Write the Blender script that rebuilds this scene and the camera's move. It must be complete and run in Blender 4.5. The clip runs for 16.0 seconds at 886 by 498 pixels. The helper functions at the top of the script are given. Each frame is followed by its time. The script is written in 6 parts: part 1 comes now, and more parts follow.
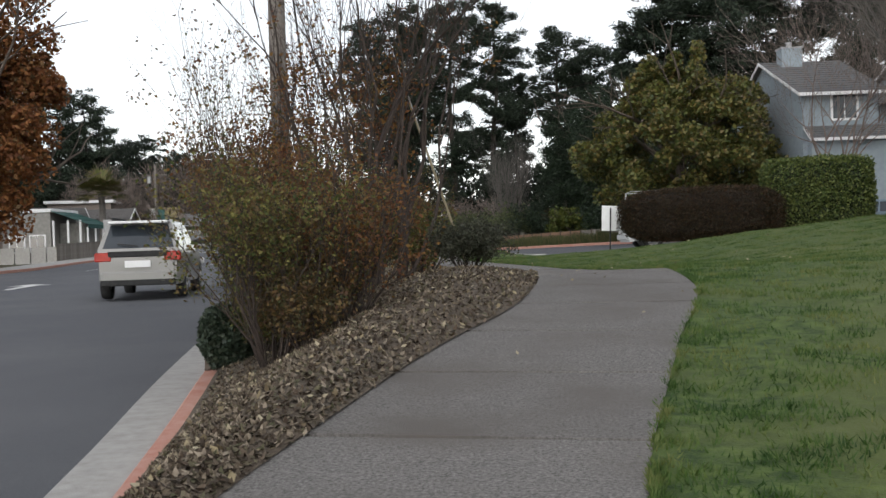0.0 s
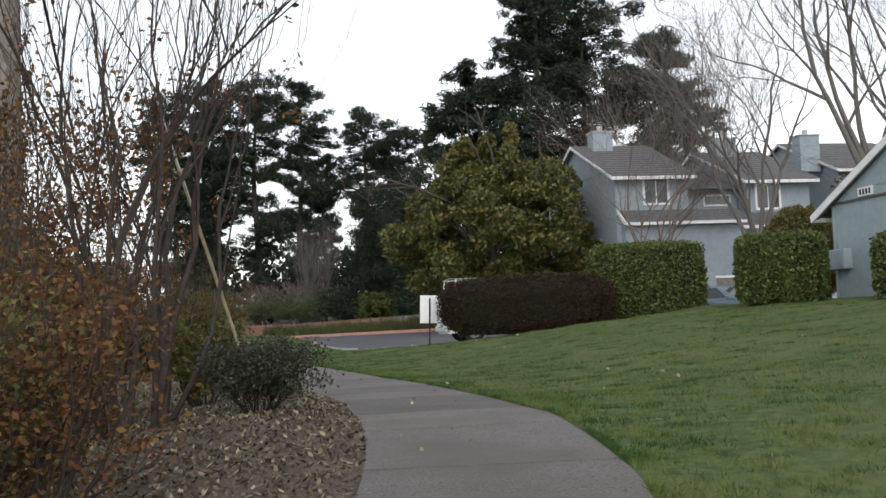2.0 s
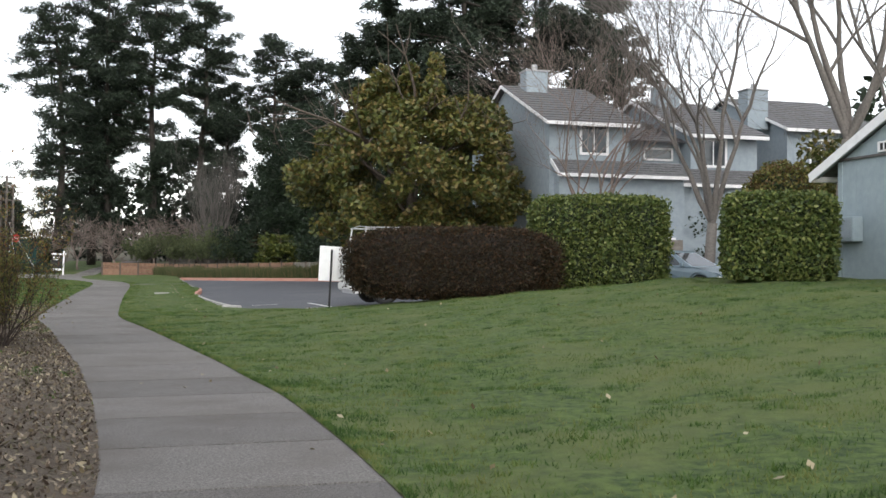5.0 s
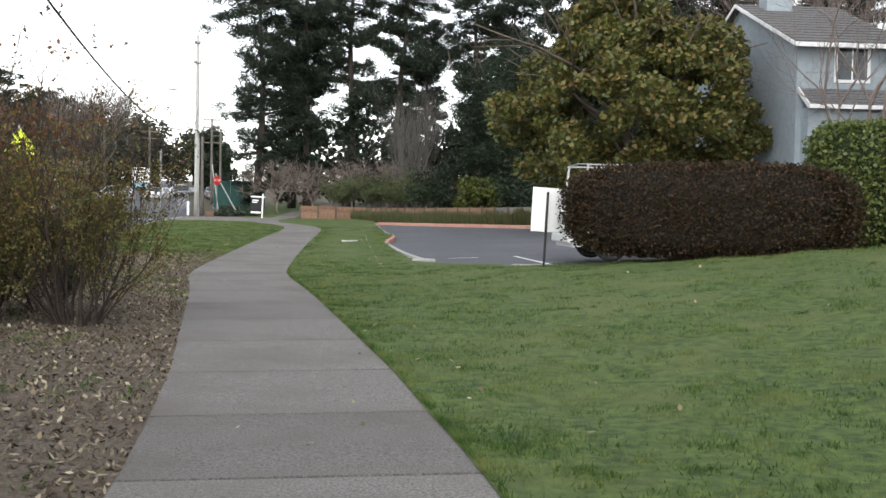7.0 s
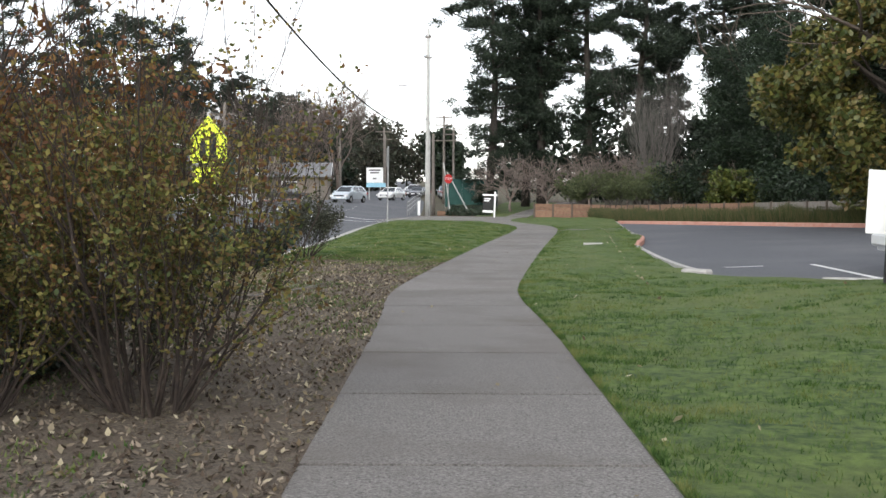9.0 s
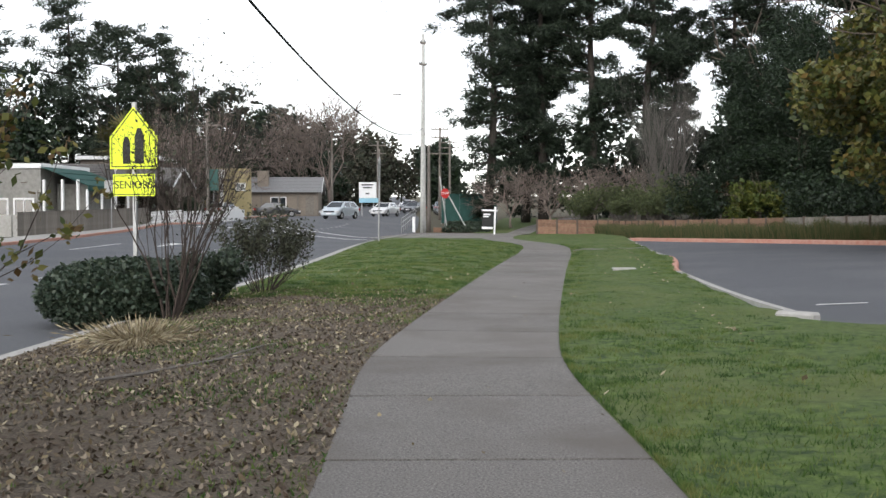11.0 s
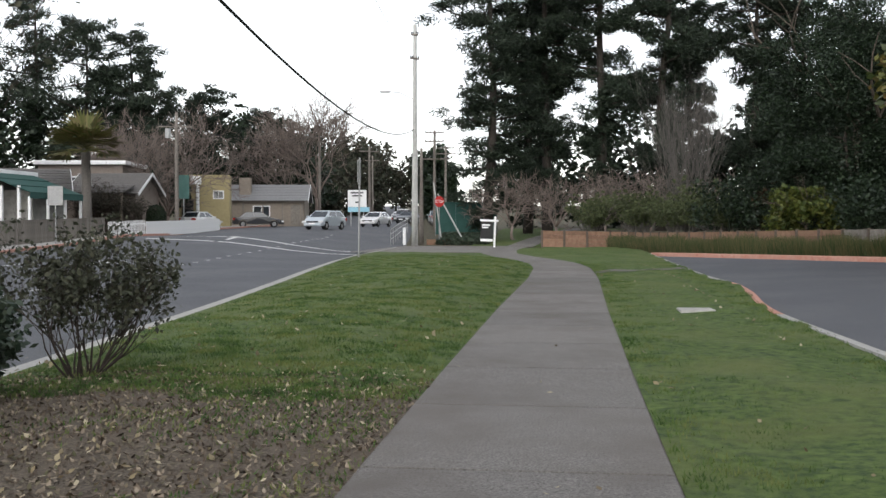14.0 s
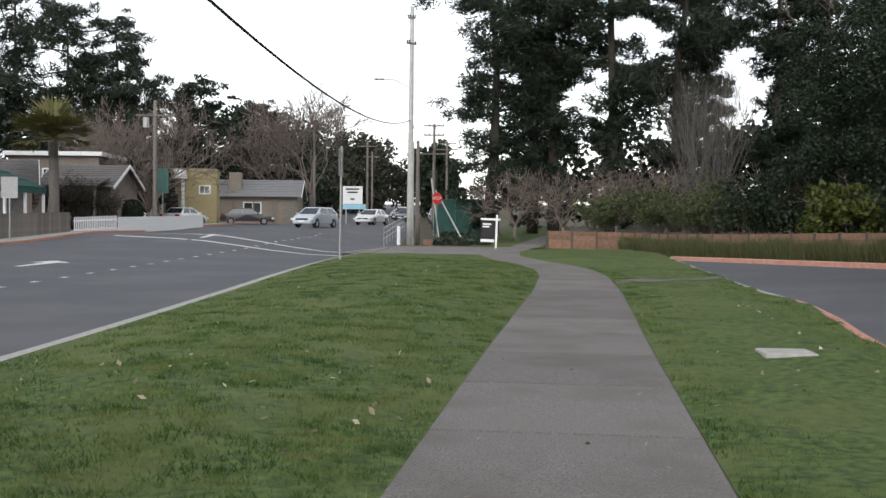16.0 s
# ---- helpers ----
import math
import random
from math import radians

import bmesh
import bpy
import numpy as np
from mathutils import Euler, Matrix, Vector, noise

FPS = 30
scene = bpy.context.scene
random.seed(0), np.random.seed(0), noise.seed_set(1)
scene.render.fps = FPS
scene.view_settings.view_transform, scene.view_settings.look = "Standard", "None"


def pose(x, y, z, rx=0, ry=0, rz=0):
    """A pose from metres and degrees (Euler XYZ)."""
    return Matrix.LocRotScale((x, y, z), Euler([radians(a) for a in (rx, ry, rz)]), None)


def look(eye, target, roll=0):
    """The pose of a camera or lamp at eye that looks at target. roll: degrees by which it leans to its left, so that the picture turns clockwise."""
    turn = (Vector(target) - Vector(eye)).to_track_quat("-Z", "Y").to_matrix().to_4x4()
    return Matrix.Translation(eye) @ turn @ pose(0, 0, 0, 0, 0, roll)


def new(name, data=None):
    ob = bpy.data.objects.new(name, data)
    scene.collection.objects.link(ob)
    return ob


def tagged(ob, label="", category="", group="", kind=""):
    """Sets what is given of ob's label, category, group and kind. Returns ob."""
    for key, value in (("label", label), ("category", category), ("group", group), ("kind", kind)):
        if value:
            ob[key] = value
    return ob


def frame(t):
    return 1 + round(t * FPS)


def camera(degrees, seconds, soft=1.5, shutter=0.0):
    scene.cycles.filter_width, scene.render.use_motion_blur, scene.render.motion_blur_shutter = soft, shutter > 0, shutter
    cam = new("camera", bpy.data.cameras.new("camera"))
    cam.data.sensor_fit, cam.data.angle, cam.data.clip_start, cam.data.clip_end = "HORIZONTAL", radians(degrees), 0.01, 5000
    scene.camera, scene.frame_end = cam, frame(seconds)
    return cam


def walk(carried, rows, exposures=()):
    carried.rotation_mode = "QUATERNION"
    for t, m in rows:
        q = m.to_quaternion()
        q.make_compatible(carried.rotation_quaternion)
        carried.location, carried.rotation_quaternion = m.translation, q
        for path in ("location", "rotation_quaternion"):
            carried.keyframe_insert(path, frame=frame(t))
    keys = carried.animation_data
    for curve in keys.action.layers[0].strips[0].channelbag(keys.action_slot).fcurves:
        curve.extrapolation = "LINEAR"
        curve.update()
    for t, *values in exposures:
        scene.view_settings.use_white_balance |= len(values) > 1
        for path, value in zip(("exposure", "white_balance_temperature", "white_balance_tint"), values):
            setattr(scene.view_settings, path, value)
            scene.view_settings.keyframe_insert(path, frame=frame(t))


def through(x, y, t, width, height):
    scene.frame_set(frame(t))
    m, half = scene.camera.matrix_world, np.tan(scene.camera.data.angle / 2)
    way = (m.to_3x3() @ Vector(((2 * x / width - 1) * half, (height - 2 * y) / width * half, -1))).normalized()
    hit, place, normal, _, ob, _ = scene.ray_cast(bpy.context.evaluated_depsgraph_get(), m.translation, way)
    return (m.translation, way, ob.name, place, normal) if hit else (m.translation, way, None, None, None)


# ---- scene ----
cam = camera(46.0, 16.0)
PATH = [
    (0, (0.0, 0.0, 1.104), (-0.011, 2.0, 1.094), -1.9),
    (0.5, (0.035, 0.915, 1.168), (0.099, 2.913, 1.238), -0.3),
    (1, (0.198, 1.832, 1.247), (0.259, 3.828, 1.368), -1.1),
    (1.5, (0.113, 2.758, 1.384), (0.383, 4.735, 1.517), -1.6),
    (2, (0.217, 3.817, 1.49), (0.577, 5.78, 1.622), -2.4),
    (2.5, (0.383, 4.983, 1.577), (0.787, 6.938, 1.713), -1.3),
    (3, (0.514, 5.911, 1.668), (0.932, 7.863, 1.785), -0.9),
    (3.5, (0.705, 6.62, 1.664), (1.366, 8.505, 1.762), -3.1),
    (4, (0.942, 7.524, 1.695), (1.592, 9.413, 1.775), -1.1),
    (4.2, (1.036, 7.924, 1.754), (1.642, 9.829, 1.822), -0.4),
    (6.3, (1.824, 13.597, 1.852), (2.241, 15.552, 1.81), 0.7),
    (6.5, (1.846, 14.105, 1.851), (2.081, 16.09, 1.797), 2.9),
    (7, (1.969, 15.41, 1.828), (2.123, 17.402, 1.744), 1.0),
    (7.5, (1.954, 16.75, 1.811), (1.895, 18.747, 1.72), 1.3),
    (8, (1.927, 18.075, 1.79), (1.921, 20.073, 1.692), 1.1),
    (8.5, (1.796, 19.367, 1.747), (1.596, 21.355, 1.653), 1.6),
    (9, (1.643, 20.588, 1.772), (1.352, 22.565, 1.68), 0.2),
    (9.5, (1.476, 21.802, 1.742), (1.159, 23.774, 1.648), 1.4),
    (9.7, (1.4, 22.302, 1.682), (1.104, 24.278, 1.597), 0.6),
    (11.8, (0.534, 27.726, 1.843), (0.269, 29.708, 1.793), -0.5),
    (12, (0.479, 28.232, 1.841), (0.324, 30.226, 1.792), -0.7),
    (12.5, (0.28, 29.535, 1.846), (-0.021, 31.511, 1.794), 0.1),
    (13, (0.15, 30.824, 1.851), (-0.144, 32.801, 1.802), -1.8),
    (13.5, (0.038, 32.202, 1.847), (-0.11, 34.196, 1.797), -1.6),
    (14, (-0.066, 33.529, 1.884), (-0.344, 35.509, 1.84), 0.0),
    (14.5, (-0.165, 34.883, 1.865), (-0.393, 36.87, 1.829), -1.0),
    (15, (-0.231, 36.234, 1.85), (-0.379, 38.228, 1.797), -1.4),
    (15.5, (-0.307, 37.551, 1.864), (-0.437, 39.546, 1.818), 0.2),
    (16, (-0.413, 38.827, 1.875), (-0.698, 40.806, 1.829), 0.5),
]
walk(cam, [(t, look(eye, target, roll)) for t, eye, target, roll in PATH],
     ((0, 0.62), (2, 0.75), (4, 1.0), (6.4, 1.3), (9.5, 1.35), (12, 1.05), (16, 0.95)))

# ---------------------------------------------------------------- light
world = bpy.data.worlds.new("overcast_sky")
scene.world = world
world.use_nodes = True
wn = world.node_tree.nodes
wl = world.node_tree.links
sky = wn.new("ShaderNodeTexSky")
sky.sky_type = 'NISHITA'
sky.sun_disc = False
sky.sun_elevation = radians(32)
sky.sun_rotation = radians(200)
sky.dust_density = 1.0
sky.ozone_density = 0.3
sat = wn.new("ShaderNodeHueSaturation")
sat.inputs["Saturation"].default_value = 0.26
wl.new(sky.outputs[0], sat.inputs["Color"])
wl.new(sat.outputs[0], wn["Background"].inputs[0])
wn["Background"].inputs[1].default_value = 0.15
sun_data = bpy.data.lights.new("sun", 'SUN')
sun_data.energy, sun_data.angle, sun_data.color = 0.5, radians(40), (1.0, 0.97, 0.93)
sun = new("sun", sun_data)
sun.matrix_world = look((20, -40, 40), (0, 0, 0))

# ---------------------------------------------------------------- mesh helpers
RNG = np.random.default_rng(7)


def smooth(t):
    t = np.clip(t, 0, 1)
    return t * t * (3 - 2 * t)


class Shape:
    """Collects corners and faces of one mesh."""

    def __init__(self):
        self.v, self.f, self.n = [], [], 0

    def add(self, verts, faces):
        verts = np.asarray(verts, float).reshape(-1, 3)
        faces = np.asarray(faces, int)
        self.v.append(verts)
        self.f.append(faces + self.n)
        self.n += len(verts)
        return self

    def box(self, x0, y0, z0, x1, y1, z1, b=0.0, m=None):
        """A box, with its edges cut off by b."""
        if b <= 0:
            p = np.array([(x, y, z) for x in (x0, x1) for y in (y0, y1) for z in (z0, z1)], float)
            q = [(0, 1, 3, 2), (4, 6, 7, 5), (0, 4, 5, 1), (2, 3, 7, 6), (0, 2, 6, 4), (1, 5, 7, 3)]
            return self.add(self.turned(p, m), q)
        bm = bmesh.new()
        bmesh.ops.create_cube(bm, size=1.0)
        for v in bm.verts:
            v.co = Vector(((x0 + x1) / 2 + v.co.x * (x1 - x0), (y0 + y1) / 2 + v.co.y * (y1 - y0), (z0 + z1) / 2 + v.co.z * (z1 - z0)))
        bmesh.ops.bevel(bm, geom=bm.edges[:], offset=b, segments=1, affect='EDGES')
        self.take(bm, m)
        return self

    def take(self, bm, m=None):
        bm.verts.index_update()
        p = np.array([v.co[:] for v in bm.verts])
        by = {}
        for f in bm.faces:
            by.setdefault(len(f.verts), []).append([v.index for v in f.verts])
        base = self.n
        self.v.append(self.turned(p, m))
        self.n += len(p)
        for q in by.values():
            self.f.append(np.array(q, int) + base)
        bm.free()

    def turned(self, p, m):
        if m is None:
            return p
        a = np.array(m)
        return p @ a[:3, :3].T + a[:3, 3]

    def tube(self, pts, radii, k=6, cap=True):
        pts = np.asarray(pts, float)
        n = len(pts)
        d = np.gradient(pts, axis=0)
        d /= np.linalg.norm(d, axis=1)[:, None] + 1e-9
        ref = np.array([0.31, 0.87, 0.2]) if abs(d[0][2]) > 0.8 else np.array([0, 0, 1.0])
        u = np.cross(d, ref)
        u /= np.linalg.norm(u, axis=1)[:, None] + 1e-9
        w = np.cross(d, u)
        a = np.arange(k) * 2 * np.pi / k
        r = np.broadcast_to(np.asarray(radii, float), (n,))
        ring = pts[:, None] + r[:, None, None] * (np.cos(a)[None, :, None] * u[:, None] + np.sin(a)[None, :, None] * w[:, None])
        i, j = np.meshgrid(np.arange(n - 1), np.arange(k), indexing='ij')
        q = np.stack([i * k + j, i * k + (j + 1) % k, (i + 1) * k + (j + 1) % k, (i + 1) * k + j], -1).reshape(-1, 4)
        base = self.n
        self.add(ring.reshape(-1, 3), q)
        if cap and k > 2:
            self.f.append(np.array([np.arange(k)[::-1]]) + base)
            self.f.append(np.array([np.arange(k)]) + base + (n - 1) * k)
        return self

    def leaves(self, p, size, length=1.6, up=0.3, seed=0):
        """Small folded leaves at the points p, turned at random."""
        rng = np.random.default_rng(seed)
        n = len(p)
        a = rng.normal(size=(n, 3))
        a[:, 2] *= 0.8
        a /= np.linalg.norm(a, axis=1)[:, None]
        b = rng.normal(size=(n, 3))
        b[:, 2] += up * 2
        b = np.cross(a, b)
        b /= np.linalg.norm(b, axis=1)[:, None] + 1e-9
        s = size * rng.uniform(0.6, 1.3, (n, 1))
        v = np.stack([p - a * s * length / 2, p + b * s * 0.5, p + a * s * length / 2, p - b * s * 0.5], 1)
        return self.add(v.reshape(-1, 3), np.arange(4 * n).reshape(-1, 4))

    def grid(self, fx, us, vs):
        """A sheet whose corners are fx(u, v)."""
        U, V = np.meshgrid(us, vs, indexing='ij')
        p = fx(U, V)
        n, m = U.shape
        i, j = np.meshgrid(np.arange(n - 1), np.arange(m - 1), indexing='ij')
        q = np.stack([i * m + j, (i + 1) * m + j, (i + 1) * m + j + 1, i * m + j + 1], -1).reshape(-1, 4)
        return self.add(np.stack(p, -1).reshape(-1, 3), q)

    def mesh(self, name, material, shade=False):
        me = bpy.data.meshes.new(name)
        v = np.concatenate(self.v)
        loops = np.concatenate([f.ravel() for f in self.f])
        totals = np.concatenate([np.full(len(f), f.shape[1]) for f in self.f])
        starts = np.r_[0, np.cumsum(totals)[:-1]]
        me.vertices.add(len(v))
        me.vertices.foreach_set("co", v.astype(np.float32).ravel())
        me.loops.add(len(loops))
        me.loops.foreach_set("vertex_index", loops.astype(np.int32))
        me.polygons.add(len(totals))
        me.polygons.foreach_set("loop_start", starts.astype(np.int32))
        if shade:
            me.polygons.foreach_set("use_smooth", np.ones(len(totals), bool))
        me.update(calc_edges=True)
        if not shade:
            me.shade_flat()
        me.validate()
        if material:
            me.materials.append(material)
        return me


def part(name, shape, material, parent=None, label="", shade=False, at=None):
    """One mesh object; a part where it has a parent."""
    data = shape if isinstance(shape, bpy.types.Mesh) else shape.mesh(name, material, shade)
    ob = new(name, data)
    if at is not None:
        ob.matrix_basis = at
    if parent:
        ob.parent = parent
    if label:
        ob["label"] = label
    return ob


def thing(name, label, category, at=None, group="", kind=""):
    ob = new(name)
    ob.empty_display_size = 0.2
    if at is not None:
        ob.matrix_basis = at
    return tagged(ob, label, category, group, kind)


# ---------------------------------------------------------------- materials
def mat(name, a, b, scale=4.0, rough=0.8, bump=0.0, bscale=60.0, metal=0.0, fine=None, isle=0.0, objr=0.0, spec=0.4, big=None, clear=0.0):
    """A two-scale procedural surface between the colours a and b. big: a third colour in large patches; isle, objr: variation piece by piece."""
    m = bpy.data.materials.new(name)
    m.use_nodes = True
    n, l = m.node_tree.nodes, m.node_tree.links
    p = n["Principled BSDF"]
    p.inputs["Roughness"].default_value, p.inputs["Metallic"].default_value = rough, metal
    p.inputs["Specular IOR Level"].default_value = spec
    if clear:
        p.inputs["Coat Weight"].default_value = clear
    co = n.new("ShaderNodeTexCoord")
    t = n.new("ShaderNodeTexNoise")
    t.inputs["Scale"].default_value, t.inputs["Detail"].default_value, t.inputs["Roughness"].default_value = scale, 6.0, 0.65
    l.new(co.outputs["Object"], t.inputs["Vector"])
    ramp = n.new("ShaderNodeValToRGB")
    ramp.color_ramp.elements[0].position, ramp.color_ramp.elements[1].position = 0.32, 0.68
    ramp.color_ramp.elements[0].color, ramp.color_ramp.elements[1].color = (*a, 1), (*b, 1)
    l.new(t.outputs["Fac"], ramp.inputs["Fac"])
    col = ramp.outputs["Color"]
    if big:
        t2 = n.new("ShaderNodeTexNoise")
        t2.inputs["Scale"].default_value, t2.inputs["Detail"].default_value = big[1], 4.0
        l.new(co.outputs["Object"], t2.inputs["Vector"])
        r2 = n.new("ShaderNodeValToRGB")
        r2.color_ramp.elements[0].position, r2.color_ramp.elements[1].position = 0.45, 0.7
        l.new(t2.outputs["Fac"], r2.inputs["Fac"])
        mx = n.new("ShaderNodeMix")
        mx.data_type = 'RGBA'
        l.new(r2.outputs["Color"], mx.inputs["Factor"])
        l.new(col, mx.inputs["A"])
        mx.inputs["B"].default_value = (*big[0], 1)
        col = mx.outputs["Result"]
    if isle or objr:
        if isle:
            g = n.new("ShaderNodeNewGeometry")
            src = g.outputs["Random Per Island"]
        else:
            g = n.new("ShaderNodeObjectInfo")
            src = g.outputs["Random"]
        mr = n.new("ShaderNodeMapRange")
        mr.inputs["To Min"].default_value, mr.inputs["To Max"].default_value = 1 - (isle or objr), 1 + (isle or objr)
        l.new(src, mr.inputs["Value"])
        mu = n.new("ShaderNodeVectorMath")
        mu.operation = 'MULTIPLY'
        l.new(col, mu.inputs[0])
        l.new(mr.outputs["Result"], mu.inputs[1])
        col = mu.outputs[0]
    l.new(col, p.inputs["Base Color"])
    if bump:
        t3 = n.new("ShaderNodeTexNoise")
        t3.inputs["Scale"].default_value, t3.inputs["Detail"].default_value = bscale, 5.0
        l.new(co.outputs["Object"], t3.inputs["Vector"])
        bu = n.new("ShaderNodeBump")
        bu.inputs["Strength"].default_value, bu.inputs["Distance"].default_value = bump, 0.02
        l.new(t3.outputs["Fac"], bu.inputs["Height"])
        l.new(bu.outputs["Normal"], p.inputs["Normal"])
    return m


def leafmat(name, cols, rough=0.6, through=0.25):
    """Leaves in several colours, leaf by leaf, with some light coming through."""
    m = bpy.data.materials.new(name)
    m.use_nodes = True
    n, l = m.node_tree.nodes, m.node_tree.links
    p = n["Principled BSDF"]
    p.inputs["Roughness"].default_value = rough
    p.inputs["Specular IOR Level"].default_value = 0.3
    g = n.new("ShaderNodeNewGeometry")
    ramp = n.new("ShaderNodeValToRGB")
    e = ramp.color_ramp.elements
    while len(e) < len(cols):
        e.new(0.5)
    for k, c in enumerate(cols):
        e[k].position, e[k].color = k / (len(cols) - 1), (*c, 1)
    l.new(g.outputs["Random Per Island"], ramp.inputs["Fac"])
    l.new(ramp.outputs["Color"], p.inputs["Base Color"])
    tr = n.new("ShaderNodeBsdfTranslucent")
    l.new(ramp.outputs["Color"], tr.inputs["Color"])
    mix = n.new("ShaderNodeMixShader")
    mix.inputs[0].default_value = through
    l.new(p.outputs[0], mix.inputs[1])
    l.new(tr.outputs[0], mix.inputs[2])
    l.new(mix.outputs[0], n["Material Output"].inputs["Surface"])
    return m


def glassmat(name, tint=(0.02, 0.025, 0.03)):
    m = mat(name, tint, tuple(c * 1.6 for c in tint), 2.0, 0.06, spec=0.8)
    return m


ASPHALT = mat("asphalt", (0.068, 0.071, 0.079), (0.118, 0.122, 0.132), 70, 0.85, 0.5, 220, big=((0.12, 0.122, 0.13), 0.3))
CONCRETE = mat("path_concrete", (0.066, 0.061, 0.056), (0.282, 0.265, 0.248), 72, 0.85, 0.7, 170, big=((0.135, 0.121, 0.108), 1.1), objr=0.14)
KERB = mat("kerb_concrete", (0.3, 0.29, 0.27), (0.4, 0.39, 0.37), 8, 0.85, 0.3, 80)
REDKERB = mat("red_kerb_paint", (0.42, 0.17, 0.12), (0.5, 0.3, 0.24), 5, 0.75, 0.3, 60)
PAINT = mat("road_paint", (0.55, 0.55, 0.53), (0.75, 0.75, 0.73), 12, 0.7)
TURF = mat("turf", (0.012, 0.036, 0.006), (0.108, 0.155, 0.034), 9.0, 0.9, 1.0, 60, big=((0.1, 0.12, 0.034), 0.8))
MULCH = mat("mulch", (0.03, 0.023, 0.017), (0.185, 0.15, 0.112), 42, 0.95, 1.0, 70, big=((0.105, 0.08, 0.058), 1.6))
LITTER = mat("leaf_litter_ground", (0.05, 0.045, 0.025), (0.1, 0.085, 0.05), 3, 0.95, 0.6, 30)
BARK = mat("bark", (0.06, 0.045, 0.035), (0.13, 0.105, 0.085), 14, 0.9, 0.6, 50)
PINEBARK = mat("dark_pine_bark", (0.022, 0.018, 0.015), (0.05, 0.042, 0.035), 10, 0.95, 0.6, 30)
GREYSTEM = mat("dull_grey_stems", (0.08, 0.072, 0.065), (0.14, 0.127, 0.115), 10, 0.9)
GREYBARK = mat("grey_bark", (0.1, 0.09, 0.08), (0.18, 0.162, 0.147), 14, 0.9, 0.5, 50)
TWIG = mat("twig", (0.024, 0.018, 0.015), (0.06, 0.043, 0.034), 14, 0.85)
# Hedge hearts: the shade between the leaves is put into these two dark colours.
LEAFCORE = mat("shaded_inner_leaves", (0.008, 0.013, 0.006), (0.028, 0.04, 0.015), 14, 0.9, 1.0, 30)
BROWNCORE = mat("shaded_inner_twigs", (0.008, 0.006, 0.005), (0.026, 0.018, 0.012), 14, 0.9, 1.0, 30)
POLEWOOD = mat("weathered_pole_wood", (0.12, 0.104, 0.091), (0.225, 0.198, 0.176), 9, 0.9, 0.5, 40)
PALEPOLE = mat("pale_pole", (0.33, 0.33, 0.31), (0.45, 0.45, 0.43), 5, 0.7)
BLUEWALL = mat("blue_grey_siding", (0.25, 0.31, 0.335), (0.3, 0.36, 0.385), 5, 0.8, 0.2, 40)
PALEWALL = mat("pale_grey_siding", (0.25, 0.295, 0.325), (0.31, 0.355, 0.385), 4, 0.8, 0.2, 40)
WHITE = mat("white_paint", (0.7, 0.7, 0.7), (0.8, 0.8, 0.8), 6, 0.55)
GREYSHINGLE = mat("weathered_grey_shingles", (0.085, 0.085, 0.088), (0.16, 0.158, 0.16), 7, 0.9, 0.5, 40, objr=0.15)
SHINGLE = mat("brown_shingles", (0.075, 0.07, 0.068), (0.145, 0.136, 0.13), 10, 0.9, 0.4, 40, objr=0.15)
GLASS = glassmat("window_glass")
METAL = mat("galvanised_metal", (0.3, 0.3, 0.3), (0.4, 0.4, 0.4), 10, 0.45, metal=0.7)
DARK = mat("black_rubber", (0.015, 0.015, 0.015), (0.03, 0.03, 0.03), 10, 0.8)
REDWOOD = mat("retaining_board_wood", (0.15, 0.085, 0.055), (0.24, 0.145, 0.095), 5, 0.85, 0.4, 40, objr=0.2)
GREYWOOD = mat("grey_fence_wood", (0.13, 0.115, 0.1), (0.22, 0.2, 0.175), 6, 0.9, 0.4, 40, objr=0.2)
L_PINE = leafmat("pine_needles", [(0.009, 0.016, 0.009), (0.017, 0.028, 0.016), (0.036, 0.05, 0.03)], 0.6, 0.06)
L_OAK = leafmat("dark_oak_leaves", [(0.008, 0.016, 0.008), (0.014, 0.026, 0.012), (0.024, 0.04, 0.018)], 0.5, 0.08)
L_MAG = leafmat("magnolia_leaves", [(0.035, 0.052, 0.015), (0.07, 0.082, 0.021), (0.135, 0.13, 0.034), (0.15, 0.1, 0.034)], 0.4, 0.15)
L_HEDGE = leafmat("hedge_leaves", [(0.035, 0.06, 0.016), (0.085, 0.115, 0.03), (0.175, 0.19, 0.058)], 0.45, 0.2)
L_BROWN = leafmat("brown_hedge_leaves", [(0.008, 0.008, 0.004), (0.022, 0.016, 0.007), (0.07, 0.033, 0.015), (0.02, 0.022, 0.007)], 0.6, 0.2)
L_RED = leafmat("autumn_shrub_leaves", [(0.05, 0.055, 0.018), (0.1, 0.045, 0.022), (0.17, 0.07, 0.026), (0.2, 0.115, 0.03), (0.09, 0.032, 0.022)], 0.6, 0.3)
L_YEL = leafmat("yellowing_shrub_leaves", [(0.04, 0.06, 0.018), (0.09, 0.105, 0.028), (0.19, 0.17, 0.05), (0.12, 0.085, 0.03), (0.1, 0.055, 0.026)], 0.6, 0.3)
L_GOLD = leafmat("golden_shrub_leaves", [(0.05, 0.065, 0.02), (0.1, 0.11, 0.028), (0.22, 0.18, 0.05), (0.16, 0.085, 0.03), (0.11, 0.05, 0.026)], 0.6, 0.3)
L_MIX = leafmat("sparse_autumn_leaves", [(0.045, 0.05, 0.02), (0.1, 0.07, 0.028), (0.17, 0.11, 0.04), (0.085, 0.042, 0.024), (0.06, 0.07, 0.026)], 0.6, 0.25)
L_DARK = leafmat("dark_shrub_leaves", [(0.02, 0.034, 0.022), (0.035, 0.052, 0.034), (0.06, 0.075, 0.05)], 0.45, 0.15)
